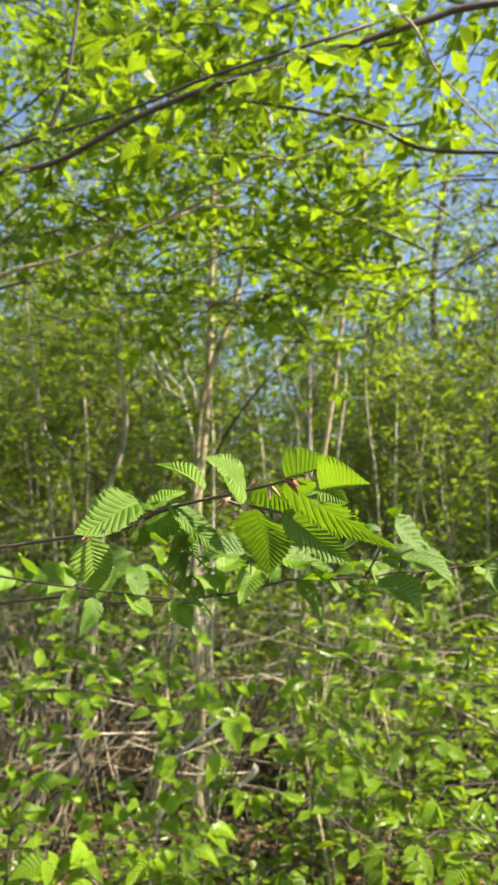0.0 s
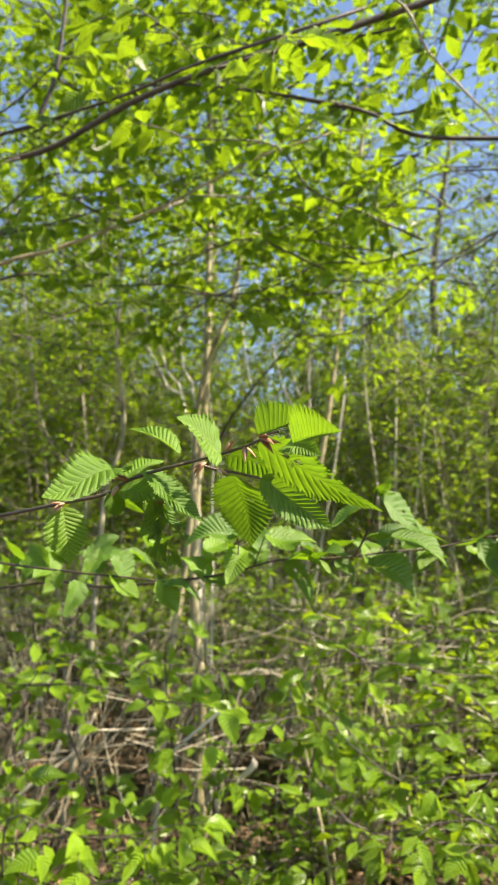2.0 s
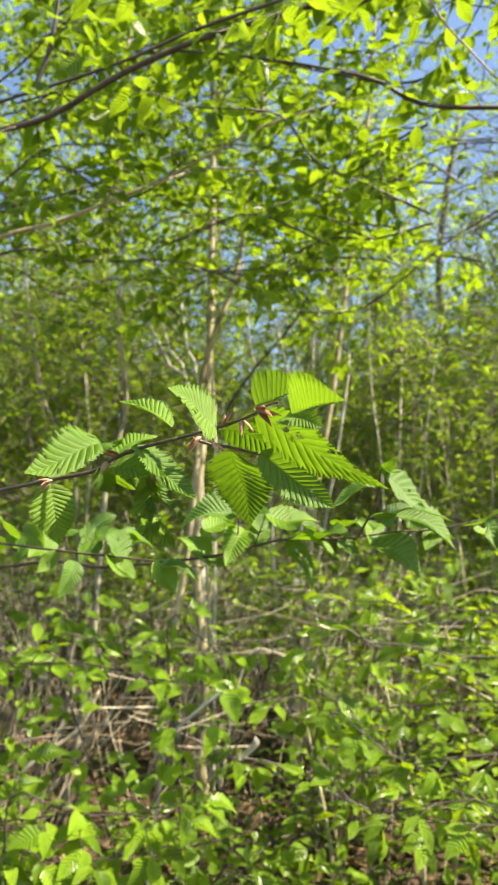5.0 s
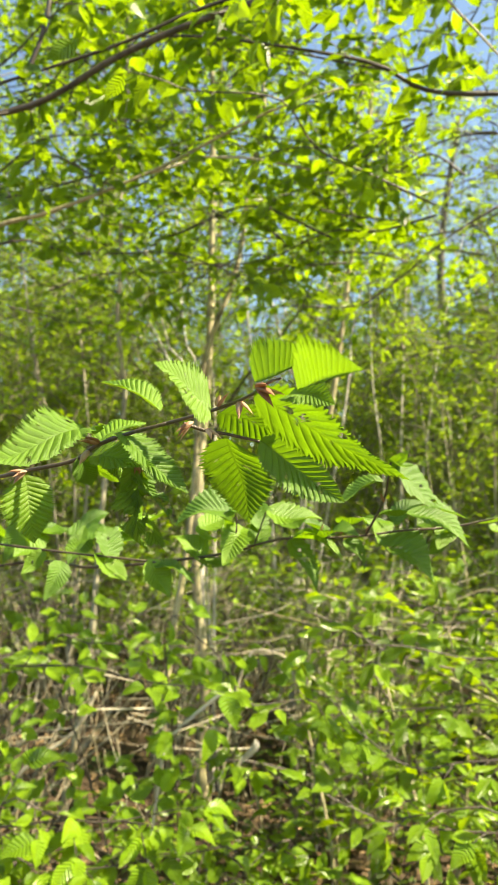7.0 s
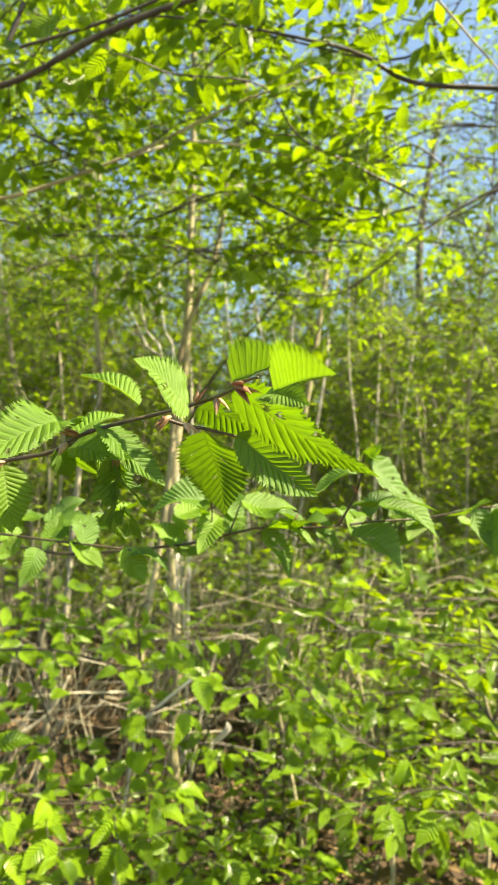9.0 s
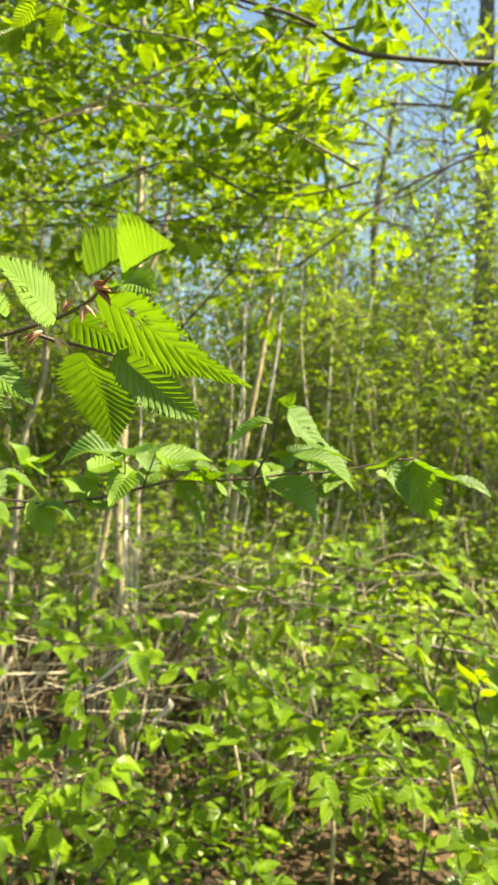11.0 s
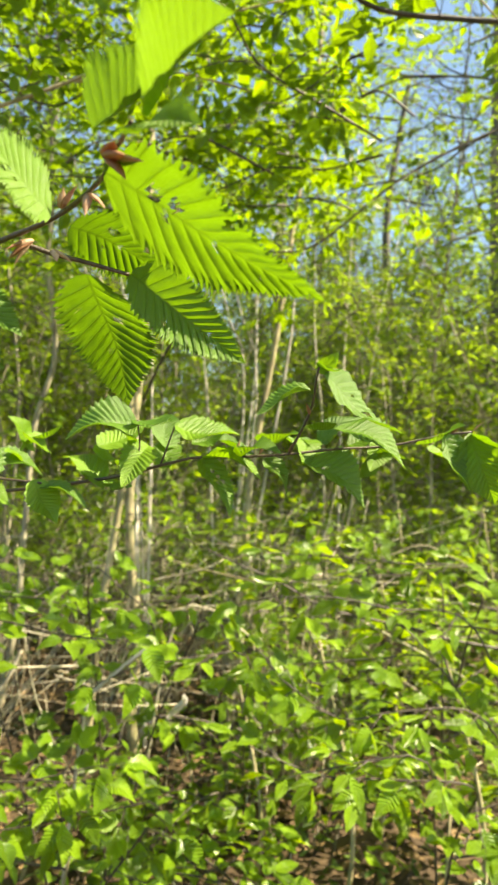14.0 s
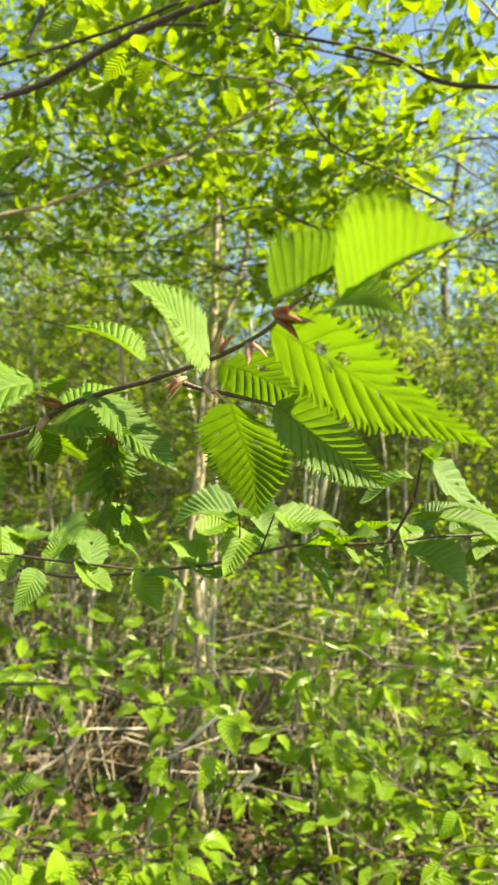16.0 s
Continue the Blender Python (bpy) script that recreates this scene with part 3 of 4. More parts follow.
    for k, (a, b, f) in enumerate(rows):
        near_leaf(second, a, b, f, wide=(0.15 if k == 8 else 0.22 if k < 2 else 0.27) + 0.02 * (k % 3), fold=0.2 + 0.12 * (k % 4), pleat=0.028, curl=1.2, seed=60 + k, stations=57, across=6, torn=0.05 if k % 2 == 0 else 0.0)
    R = np.random.RandomState(5)
    for k in range(36):
        x = -0.33 + 0.55 * k / 35 + R.uniform(-0.015, 0.015)
        y = 0.535 + max(0.0, -x) ** 1.2 * 0.6 + 0.02
        p = np.array([x, y, 1.522 + 0.09 * min(x, 0.1)])
        d = np.array([R.uniform(-0.3, 1), R.uniform(-0.8, 0.5), R.uniform(-0.5, 0.35)])
        near_leaf(second, p, p + unit(d) * R.uniform(0.028, 0.046), (0.3 + R.normal(0, 0.2), -0.45, 0.85), wide=0.28, fold=0.3, pleat=0.028, curl=1.2, seed=120 + k, stations=57, across=5)
    for a, b, r in [((0.108, 0.517, 1.548), (0.104, 0.512, 1.556), 0.002), ((0.096, 0.533, 1.521), (0.10, 0.527, 1.53), 0.002), ((0.23, 0.533, 1.542), (0.237, 0.529, 1.55), 0.002),
                    ((0.058, 0.536, 1.518), (0.061, 0.531, 1.53), 0.0022), ((0.075, 0.535, 1.519), (0.08, 0.531, 1.528), 0.002), ((0.215, 0.535, 1.54), (0.222, 0.53, 1.547), 0.002)]:
        bud_scale(second, a, b, r)
    # third twig, at the other hand
    w = Wood()
    w.stem([(-1.34, 0.86, 1.3), (-0.9, 0.80, 1.47), (-0.449, 0.688, 1.514), (-0.288, 0.611, 1.5), (-0.166, 0.553, 1.496), (-0.12, 0.544, 1.494), (-0.079, 0.535, 1.492)], 0.003, 0.0009, 8, 0.03)
    third = child("branch", w.mesh("branch", SHOOT), tree, NEAR_BASE, "dark drooping twig with few leaves")
    rows = [((-0.161, 0.544, 1.489), (-0.168, 0.525, 1.46), to), ((-0.156, 0.554, 1.492), (-0.151, 0.572, 1.518), down), ((-0.085, 0.535, 1.493), (-0.066, 0.527, 1.464), to),
            ((-0.184, 0.563, 1.495), (-0.2, 0.554, 1.476), down), ((-0.203, 0.573, 1.498), (-0.227, 0.591, 1.52), down), ((-0.12, 0.544, 1.494), (-0.136, 0.573, 1.519), up),
            ((-0.079, 0.535, 1.492), (-0.045, 0.526, 1.478), up), ((-0.134, 0.544, 1.496), (-0.105, 0.545, 1.473), up)]
    for k, (a, b, f) in enumerate(rows):
        near_leaf(third, a, b, f, wide=0.26 + 0.02 * (k % 3), fold=0.3, pleat=0.03, curl=1.2, seed=90 + k, torn=0.04 * (k % 2), stations=57, across=6)


build_near_hornbeam()


# ---- overhead: boughs of a hornbeam that stands beside the view on the other hand ----
def leafy_tree(name, base, label, trunk_rows, bough_rows, seed, singles=0, mesh_set=SPRAY_MESH, mat=LEAF_SPRAY, bark_mat=BARK, group="", twig_mat=TWIG, category="tree", window=None, **kw):
    """trunk_rows: (points, first radius, last radius); bough_rows: the same, with leafy twigs."""
    R = np.random.RandomState(seed)
    tree = thing(name, base, label, category, group)
    for k, (pts, r0, r1) in enumerate(trunk_rows):
        w = Wood()
        w.stem(pts, r0, r1, 10, 0.06, 0.05, seed + k)
        child("trunk", w.mesh("trunk", bark_mat), tree, base)
    leaves = Leaves()
    for pts, r0, r1, *own_way in bough_rows:
        w, way = Wood(), dict(own_way[0]) if own_way else {}
        skin = way.pop("skin", twig_mat)
        bough(R, pts, r0, r1, w, leaves, **{**kw, **way})
        child("branch", w.mesh("branch", skin), tree, base)
    rows = [r for r in leaves.rows if not (in_gap(np.array(r[:3]) + 0.5 * r[9] * np.array(r[3:6])) and R.rand() < 0.9)]
    own = []
    if singles:
        inside = [i for i, r in enumerate(rows) if window is None or window(r)]
        R.shuffle(inside)
        own = inside[:singles]
        leaves.singles([rows[i] for i in own], mesh_set, tree, base, seed)
    rest = [r for i, r in enumerate(rows) if i not in set(own)]
    if rest:
        child("crown", leaves.cloud("crown", MID, mat, seed, rest), tree, base, kind="stuff")
    return tree


def random_boughs(R, n, xs, ys, zs, lengths, head, r0=0.0035, rise=0.1):
    """Boughs that start anywhere in a stretch of the plan and run towards head."""
    out = []
    for _ in range(n):
        p = np.array([R.uniform(*xs), R.uniform(*ys), R.uniform(*zs)])
        d = unit(np.array(head) + R.normal(0, 0.35, 3) * [1, 1, 0.4])
        L = R.uniform(*lengths)
        mids = [p + d * L * s + R.normal(0, 0.06, 3) * L + [0, 0, rise * L * math.sin(3 * s)] for s in (0.25, 0.5, 0.75)]
        out.append(([p, *mids, p + d * L], r0, 0.0014))
    return out


def build_overhang():
    R = np.random.RandomState(11)
    base = (1.75, 1.35, ground_height(1.75, 1.35) - 0.02)
    trunk = [([base, (1.72, 1.36, 1.2), (1.78, 1.33, 2.6), (1.74, 1.36, 4.6)], 0.075, 0.03)]
    boughs = [
        ([(1.77, 1.33, 2.75), (1.1, 1.2, 2.74), (0.45, 1.18, 2.64), (0.308, 1.179, 2.601), (0.11, 1.165, 2.52), (-0.107, 1.132, 2.427), (-0.286, 1.133, 2.348), (-0.453, 1.137, 2.252), (-0.65, 1.14, 2.22)], 0.0115, 0.005),
        ([(0.215, 1.179, 2.60), (0.072, 1.13, 2.511), (-0.141, 1.131, 2.436), (-0.275, 1.132, 2.375), (-0.387, 1.131, 2.333), (-0.555, 1.131, 2.277), (-0.75, 1.12, 2.2)], 0.004, 0.0025),
        ([(-0.46, 1.129, 2.31), (-0.426, 1.122, 2.411), (-0.405, 1.107, 2.581), (-0.38, 1.09, 2.75)], 0.005, 0.002),
        ([(1.74, 1.36, 2.35), (0.9, 1.36, 2.42), (0.509, 1.355, 2.414), (0.324, 1.348, 2.418), (0.192, 1.338, 2.475), (-0.123, 1.323, 2.517), (-0.3, 1.32, 2.519)], 0.011, 0.002),
    ]
    boughs += [([(1.75, 1.36, 2.62), (1.3, 1.85, 2.66), (0.98, 2.04, 2.60), (0.754, 2.059, 2.496), (0.562, 2.064, 2.376), (0.394, 2.073, 2.227), (0.262, 2.076, 2.147), (0.032, 2.069, 2.14)], 0.008, 0.002)]
    boughs += random_boughs(R, 30, (0.1, 1.1), (1.3, 2.7), (2.2, 3.2), (0.4, 0.9), (-0.8, 0.3, -0.05), rise=0.05)
    # unseen boughs higher up, added to throw dappled shade on the leaves below
    boughs += random_boughs(R, 22, (0.1, 1.2), (1.0, 3.0), (3.6, 4.7), (0.5, 1.0), (-0.6, 0.3, 0.1), rise=0.05)
    leafy_tree("hornbeam_tree", base, "hornbeam with dark boughs and yellow-green leaves overhead", trunk, boughs, 12, 280,
               window=lambda r: r[1] < 1.9, reach=(0.10, 0.30), every=0.085, size=0.062)
    base = (-1.6, 1.9, ground_height(-1.6, 1.9) - 0.02)
    trunk = [([base, (-1.62, 1.88, 1.2), (-1.58, 1.9, 2.6), (-1.62, 1.92, 4.4)], 0.055, 0.02)]
    boughs = [([(-1.59, 1.9, 1.75), (-1.0, 1.5, 1.98), (-0.633, 1.347, 2.092), (-0.478, 1.348, 2.142), (-0.246, 1.346, 2.241), (-0.027, 1.342, 2.358), (0.15, 1.34, 2.42)], 0.009, 0.002, dict(skin=BARK, every=0.16))]
    boughs += random_boughs(R, 26, (-1.2, 0.0), (1.45, 2.8), (2.1, 3.3), (0.4, 0.9), (0.8, 0.2, 0.05), rise=0.05)
    boughs += random_boughs(R, 16, (-1.6, -0.4), (2.2, 3.6), (2.9, 4.3), (0.5, 0.9), (0.8, 0.2, 0.05), rise=0.05)
    boughs += random_boughs(R, 16, (-1.25, -0.55), (1.7, 2.7), (2.2, 3.5), (0.4, 0.7), (0.7, 0.3, 0.0), rise=0.05)
    boughs += random_boughs(R, 12, (-1.2, -0.5), (1.8, 3.4), (2.6, 4.1), (0.5, 0.9), (-0.6, 0.3, 0.05), rise=0.05)
    leafy_tree("hornbeam_tree", base, "slender hornbeam with sprays of fresh green leaves", trunk, boughs, 13, 200,
               window=lambda r: r[1] < 2.0, reach=(0.10, 0.30), every=0.09, size=0.060)


build_overhang()


# ---- the middle ground: forked stem and its neighbours ----
def build_middle_trees():
    R = np.random.RandomState(21)
    base = (-0.30, 2.95, ground_height(-0.30, 2.95) - 0.03)
    trunks = [([(-0.47, 2.9, -0.05), (-0.46, 2.9, 0.221), (-0.443, 2.9, 0.582), (-0.418, 2.9, 0.877), (-0.375, 2.9, 1.204), (-0.343, 2.9, 1.563), (-0.334, 2.9, 1.929), (-0.315, 2.9, 2.116), (-0.261, 2.9, 2.306), (-0.2, 2.9, 2.471), (-0.154, 2.9, 2.719), (-0.142, 2.9, 2.915), (-0.076, 2.9, 3.257), (-0.09, 2.9, 3.6), (-0.05, 2.95, 4.3)], 0.0165, 0.009),
              ([(-0.235, 3.0, -0.10), (-0.25, 3.0, 0.1), (-0.287, 3.0, 0.295), (-0.281, 3.0, 0.681), (-0.331, 3.0, 1.089), (-0.336, 3.0, 1.563), (-0.31, 3.0, 2.024), (-0.307, 3.0, 2.385), (-0.315, 3.0, 2.812), (-0.329, 3.0, 3.428), (-0.362, 3.0, 3.852), (-0.36, 3.0, 4.6)], 0.024, 0.011)]
    boughs = [([(-0.29, 2.92, 1.72), (-0.19, 2.75, 1.9), (-0.073, 2.6, 2.044), (0.111, 2.6, 2.29), (0.177, 2.6, 2.537), (0.2, 2.6, 2.8)], 0.006, 0.002)]
    boughs += random_boughs(R, 22, (-0.6, 0.2), (3.0, 3.8), (2.2, 4.4), (0.5, 0.9), (0.1, 0.4, 0.2))
    boughs += random_boughs(R, 7, (-0.4, -0.2), (2.9, 3.05), (2.3, 3.8), (0.4, 0.8), (-0.9, -0.2, 0.2))
    boughs += random_boughs(R, 6, (-0.4, -0.1), (2.85, 3.05), (0.5, 1.7), (0.2, 0.4), (0.2, -0.6, 0.25))
    leafy_tree("hornbeam_tree", base, "grey forked hornbeam with two slim stems from one stool", trunks, boughs, 22, reach=(0.08, 0.30), every=0.10, size=0.052, gap=0.032)
    base = (0.15, 3.4, ground_height(0.15, 3.4) - 0.03)
    trunks = [([(0.16, 3.4, -0.1), (0.17, 3.4, 0.4), (0.185, 3.4, 0.699), (0.207, 3.4, 1.017), (0.215, 3.4, 1.31), (0.253, 3.4, 1.64), (0.312, 3.4, 2.037), (0.351, 3.4, 2.379), (0.377, 3.4, 2.632), (0.427, 3.4, 3.018), (0.468, 3.4, 3.378), (0.52, 3.4, 4.3)], 0.021, 0.009)]
    boughs = random_boughs(R, 36, (0.2, 1.6), (2.8, 4.2), (1.7, 4.2), (0.4, 0.9), (0.3, -0.35, 0.2))
    boughs += random_boughs(R, 24, (0.3, 2.2), (3.6, 5.2), (1.9, 3.4), (0.4, 0.8), (-0.2, -0.3, 0.2))
    leafy_tree("hornbeam_tree", base, "slender grey hornbeam stem leaning a little", trunks, boughs, 23, reach=(0.08, 0.30), every=0.10, size=0.052, gap=0.032)
    base = (-0.88, 3.0, ground_height(-0.88, 3.0) - 0.03)
    trunks = [([(-0.93, 3.0, -0.1), (-0.879, 3.0, 0.281), (-0.835, 3.0, 0.558), (-0.809, 3.0, 0.813), (-0.796, 3.0, 1.15), (-0.771, 3.0, 1.603), (-0.699, 3.0, 1.904), (-0.748, 3.0, 2.319), (-0.74, 3.0, 2.603), (-0.758, 3.0, 2.862), (-0.749, 3.0, 3.244), (-0.77, 3.0, 4.2)], 0.015, 0.007)]
    boughs = random_boughs(R, 62, (-1.9, -0.45), (2.7, 4.4), (1.3, 4.6), (0.3, 0.8), (-0.1, -0.3, 0.2))
    boughs += random_boughs(R, 18, (-2.0, -0.75), (3.6, 5.0), (1.9, 3.4), (0.4, 0.8), (0.2, -0.3, 0.2))
    leafy_tree("hornbeam_tree", base, "thin crooked hornbeam stem with sparse leaves", trunks, boughs, 24, bark_mat=BARK_FAR, reach=(0.08, 0.28), every=0.10, size=0.052, gap=0.032)


build_middle_trees()


# ---- undergrowth: low leafy shoots ----
# long low shoots that carry the layered sprays in front, by sapling
RUNNERS = {
    6: [[(-0.684, 1.438, 1.128), (-0.51, 1.391, 1.154), (-0.376, 1.365, 1.167), (-0.248, 1.351, 1.147), (-0.148, 1.334, 1.144)],
        [(-0.7, 1.474, 0.751), (-0.483, 1.373, 0.836), (-0.325, 1.324, 0.879), (-0.199, 1.276, 0.897)]],
    8: [[(-0.638, 1.75, 1.215), (-0.526, 1.75, 1.188), (-0.414, 1.75, 1.175), (-0.318, 1.75, 1.147)]],
    22: [[(-0.536, 1.6, 1.146), (-0.435, 1.6, 1.157), (-0.333, 1.6, 1.153), (-0.231, 1.6, 1.114)]],
    21: [[(-0.506, 1.3, 0.911), (-0.4, 1.3, 0.893), (-0.294, 1.3, 0.886), (-0.179, 1.3, 0.912)],
         [(-0.494, 1.25, 0.838), (-0.403, 1.25, 0.82), (-0.324, 1.25, 0.823), (-0.247, 1.25, 0.837)]],
    23: [[(-0.042, 1.4, 0.787), (-0.153, 1.4, 0.777), (-0.24, 1.4, 0.779), (-0.315, 1.4, 0.788)]],
    9: [[(-0.232, 1.545, 1.224), (-0.143, 1.5, 1.198), (-0.084, 1.456, 1.16), (-0.07, 1.461, 1.108)],
        [(0.026, 1.7, 1.124), (-0.065, 1.7, 1.136), (-0.14, 1.7, 1.112), (-0.2, 1.7, 1.073)]],
    3: [[(0.127, 1.471, 1.076), (0.022, 1.416, 1.089), (-0.076, 1.362, 1.091), (-0.136, 1.363, 1.065)]],
    5: [[(0.621, 1.48, 1.156), (0.437, 1.471, 1.189), (0.306, 1.464, 1.211), (0.175, 1.46, 1.207)],
        [(0.609, 1.395, 0.991), (0.439, 1.389, 0.998), (0.317, 1.386, 0.982), (0.193, 1.374, 1.063)],
        [(0.554, 1.5, 1.061), (0.423, 1.5, 1.07), (0.318, 1.5, 1.06), (0.213, 1.5, 1.05)]],
    0: [[(0.729, 1.678, 1.232), (0.521, 1.668, 1.255), (0.373, 1.662, 1.265), (0.206, 1.758, 1.256)],
        [(0.658, 1.8, 1.196), (0.533, 1.8, 1.2), (0.375, 1.8, 1.188), (0.233, 1.8, 1.168)]],
    4: [[(0.57, 1.303, 0.887), (0.411, 1.296, 0.905), (0.275, 1.291, 0.912), (0.161, 1.283, 0.953)],
        [(0.456, 1.25, 0.96), (0.38, 1.25, 0.968), (0.315, 1.25, 0.955), (0.249, 1.25, 0.941)]],
}


def build_saplings():
    R = np.random.RandomState(31)
    spots = [(0.75, 1.75, 1.1, 14), (0.45, 1.95, 0.95, 13), (1.05, 2.25, 1.15, 13), (0.2, 2.1, 0.75, 10), (0.55, 1.5, 0.70, 11), (0.9, 1.5, 0.85, 11),
             (-0.72, 1.75, 0.6, 10), (-0.95, 2.05, 0.5, 8), (-0.35, 1.75, 0.52, 8), (-0.15, 1.9, 0.5, 7), (0.75, 2.6, 1.2, 13), (1.3, 2.9, 1.3, 12),
             (-1.3, 2.5, 0.4, 7), (0.35, 2.75, 0.9, 11), (0.0, 2.45, 0.4, 6), (-0.55, 2.3, 0.32, 6), (1.1, 1.85, 0.8, 10), (1.5, 2.3, 1.1, 10), (1.0, 3.3, 1.3, 11), (0.5, 3.2, 1.1, 10), (1.7, 3.5, 1.3, 10),
             (-0.55, 1.40, 0.42, 8), (-0.80, 1.6, 0.5, 9), (-0.22, 1.5, 0.40, 8), (0.12, 1.55, 0.45, 8), (-1.05, 1.75, 0.5, 8), (0.35, 1.6, 0.4, 8)]
    for k, (x, y, h, n) in enumerate(spots):
        n = round(n * (0.55 if y < 2.2 else 0.8) * (0.75 if x < 0 else 1.0))
        base = (x, y, ground_height(x, y) - 0.01)
        top = (x + R.uniform(-0.15, 0.1), y + R.uniform(-0.15, 0.15), h)
        trunk = [([base, (x + 0.03, y - 0.02, h * 0.5), top], 0.009, 0.003)]
        boughs = []
        for pts in RUNNERS.get(k, ()):
            p = np.array(base) * 0.4 + np.array(top) * 0.6
            boughs.append(([p, (p + np.array(pts[0])) / 2 + [0, 0, 0.06], *pts], 0.0032, 0.0014, dict(face=(0.30, -0.28, 0.90), every=0.055, reach=(0.06, 0.16), gap=0.026, start=0.35, jitter=0.28, size=0.068)))
        for i in range(n):
            s = 0.25 + 0.75 * (i + 0.5) / n
            a = R.uniform(0, 2 * np.pi)
            p = np.array(base) * (1 - s) + np.array(top) * s
            L = R.uniform(0.28, 0.6)
            e = p + [L * math.cos(a), L * math.sin(a), L * R.uniform(-0.15, 0.2)]
            boughs.append(([p, (p + e) / 2 + [0, 0, 0.05], e], 0.0035, 0.0014))
        leafy_tree("hornbeam_sapling", base, "low hornbeam shoots with layered bright green leaves", trunk, boughs, 40 + k, 110 if y < 2.2 else 0, LOW_MESH, LEAF_LOW,
                   group="saplings in the undergrowth", category="sapling", reach=(0.08, 0.24), every=0.085, size=0.070, gap=0.03, jitter=0.24, window=None)


build_saplings()


def build_low_cover():
    """Brambles, dry canes and thin dead stems that nobody could count."""
    R = np.random.RandomState(51)
    L, w = Leaves(), Wood()
    for _ in range(420):
        x, y = R.uniform(-2.4, 2.6), R.uniform(1.5, 6.0)
        if R.rand() < (0.6 if y < 2.6 else 0.8 if x < 0.2 and y < 5.0 else 0.0):
            continue
        h = R.uniform(0.08, 0.5)
        a = R.uniform(0, 2 * np.pi)
        p0 = np.array([x, y, ground_height(x, y)])
        e = p0 + [0.3 * math.cos(a), 0.3 * math.sin(a), h]
        w.stem([p0, (p0 + e) / 2 + [0, 0, 0.08], e], 0.002, 0.001, 4, 0.1)
        for _ in range(9):
            s = R.uniform(0.25, 1.0)
            q = p0 * (1 - s) + e * s + R.normal(0, 0.06, 3)
            q[2] = max(q[2], 0.03)
            for b in range(3):
                t = a + R.uniform(-1.2, 1.2) + b * 2.1
                L.add(q, (math.cos(t), math.sin(t), R.normal(-0.1, 0.2)), R.normal(0, 0.4, 3) + [0, 0, 1], R.uniform(0.03, 0.055))
    tagged(new("bramble_cover", L.cloud("bramble_cover", FAR, BRAMBLE)), "dark green bramble leaves close to the ground", "undergrowth", kind="stuff")
    tagged(new("bramble_shoots", w.mesh("bramble_shoots", TWIG)), "thin brown bramble shoots", "undergrowth", kind="stuff")
    w = Wood()
    for _ in range(220):
        x, y = R.uniform(-2.4, 2.2), R.uniform(2.6, 5.0)
        if x > 0.3 and R.rand() < 0.45:
            continue
        h = R.uniform(0.3, 1.5)
        lean = R.normal(0, 0.3, 2) * h
        p0 = np.array([x, y, ground_height(x, y) - 0.02])
        e = p0 + [lean[0], lean[1], h]
        w.stem([p0, (p0 + e) / 2 + [*R.normal(0, 0.05, 2), 0], e], R.uniform(0.0016, 0.0038), 0.001, 5, 0.15)
    for _ in range(170):
        x, y, z = R.uniform(-2.2, 1.6), R.uniform(2.2, 5.0), R.uniform(0.25, 1.1)
        a = R.uniform(-0.7, 0.7) + (math.pi if R.rand() < 0.5 else 0)
        l = R.uniform(0.25, 0.9)
        p0 = np.array([x, y, z])
        e = p0 + [l * math.cos(a), l * math.sin(a) * 0.5, R.normal(-0.05, 0.25) * l]
        e[2] = max(0.01, e[2])
        w.stem([p0, (p0 + e) / 2 + R.normal(0, 0.03, 3), e], R.uniform(0.0018, 0.0042), 0.001, 5, 0.15)
    tagged(new("dry_canes", w.mesh("dry_canes", CANE)), "tangle of pale dry canes and dead stems", "undergrowth", kind="stuff")


build_low_cover()


def build_cane_tufts():
    """Tufts of dead canes that lean together, each cane a part."""
    R = np.random.RandomState(55)
    for _ in range(20):
        cx, cy = R.uniform(-1.6, 0.9), R.uniform(2.3, 4.2)
        base = (cx, cy, ground_height(cx, cy) - 0.02)
        tuft = thing("cane_tuft", base, "tuft of bleached dry canes leaning together", "dry canes", "tufts of dead canes")
        tilt = R.normal((0.22, 0.0), (0.28, 0.3))
        for _ in range(R.randint(8, 15)):
            w = Wood()
            x, y, h = cx + R.normal(0, 0.07), cy + R.normal(0, 0.07), R.uniform(0.45, 1.4)
            lean = (tilt + R.normal(0, 0.15, 2)) * h
            p0 = np.array([x, y, ground_height(x, y) - 0.02])
            e = p0 + [lean[0], lean[1], h]
            w.stem([p0, (p0 + e) / 2 + [*R.normal(0, 0.05, 2), 0.05], e], R.uniform(0.0018, 0.0044), 0.0012, 5, 0.12)
            if R.rand() < 0.5:
                o = p0 + (e - p0) * R.uniform(0.4, 0.8)
                w.stem([o, o + (unit(e - p0) + R.normal(0, 0.5, 3)) * 0.3], 0.0016, 0.0008, 4, 0.2)
            child("cane", w.mesh("cane", CANE), tuft, base)


build_cane_tufts()


def stick(name, pts, r0, r1, mat, label, seed):
    w = Wood()
    w.stem(pts, r0, r1, 8, 0.02, 0.08, seed)
    return tagged(new(name, w.mesh(name, mat)), label, "stick", "dead sticks")


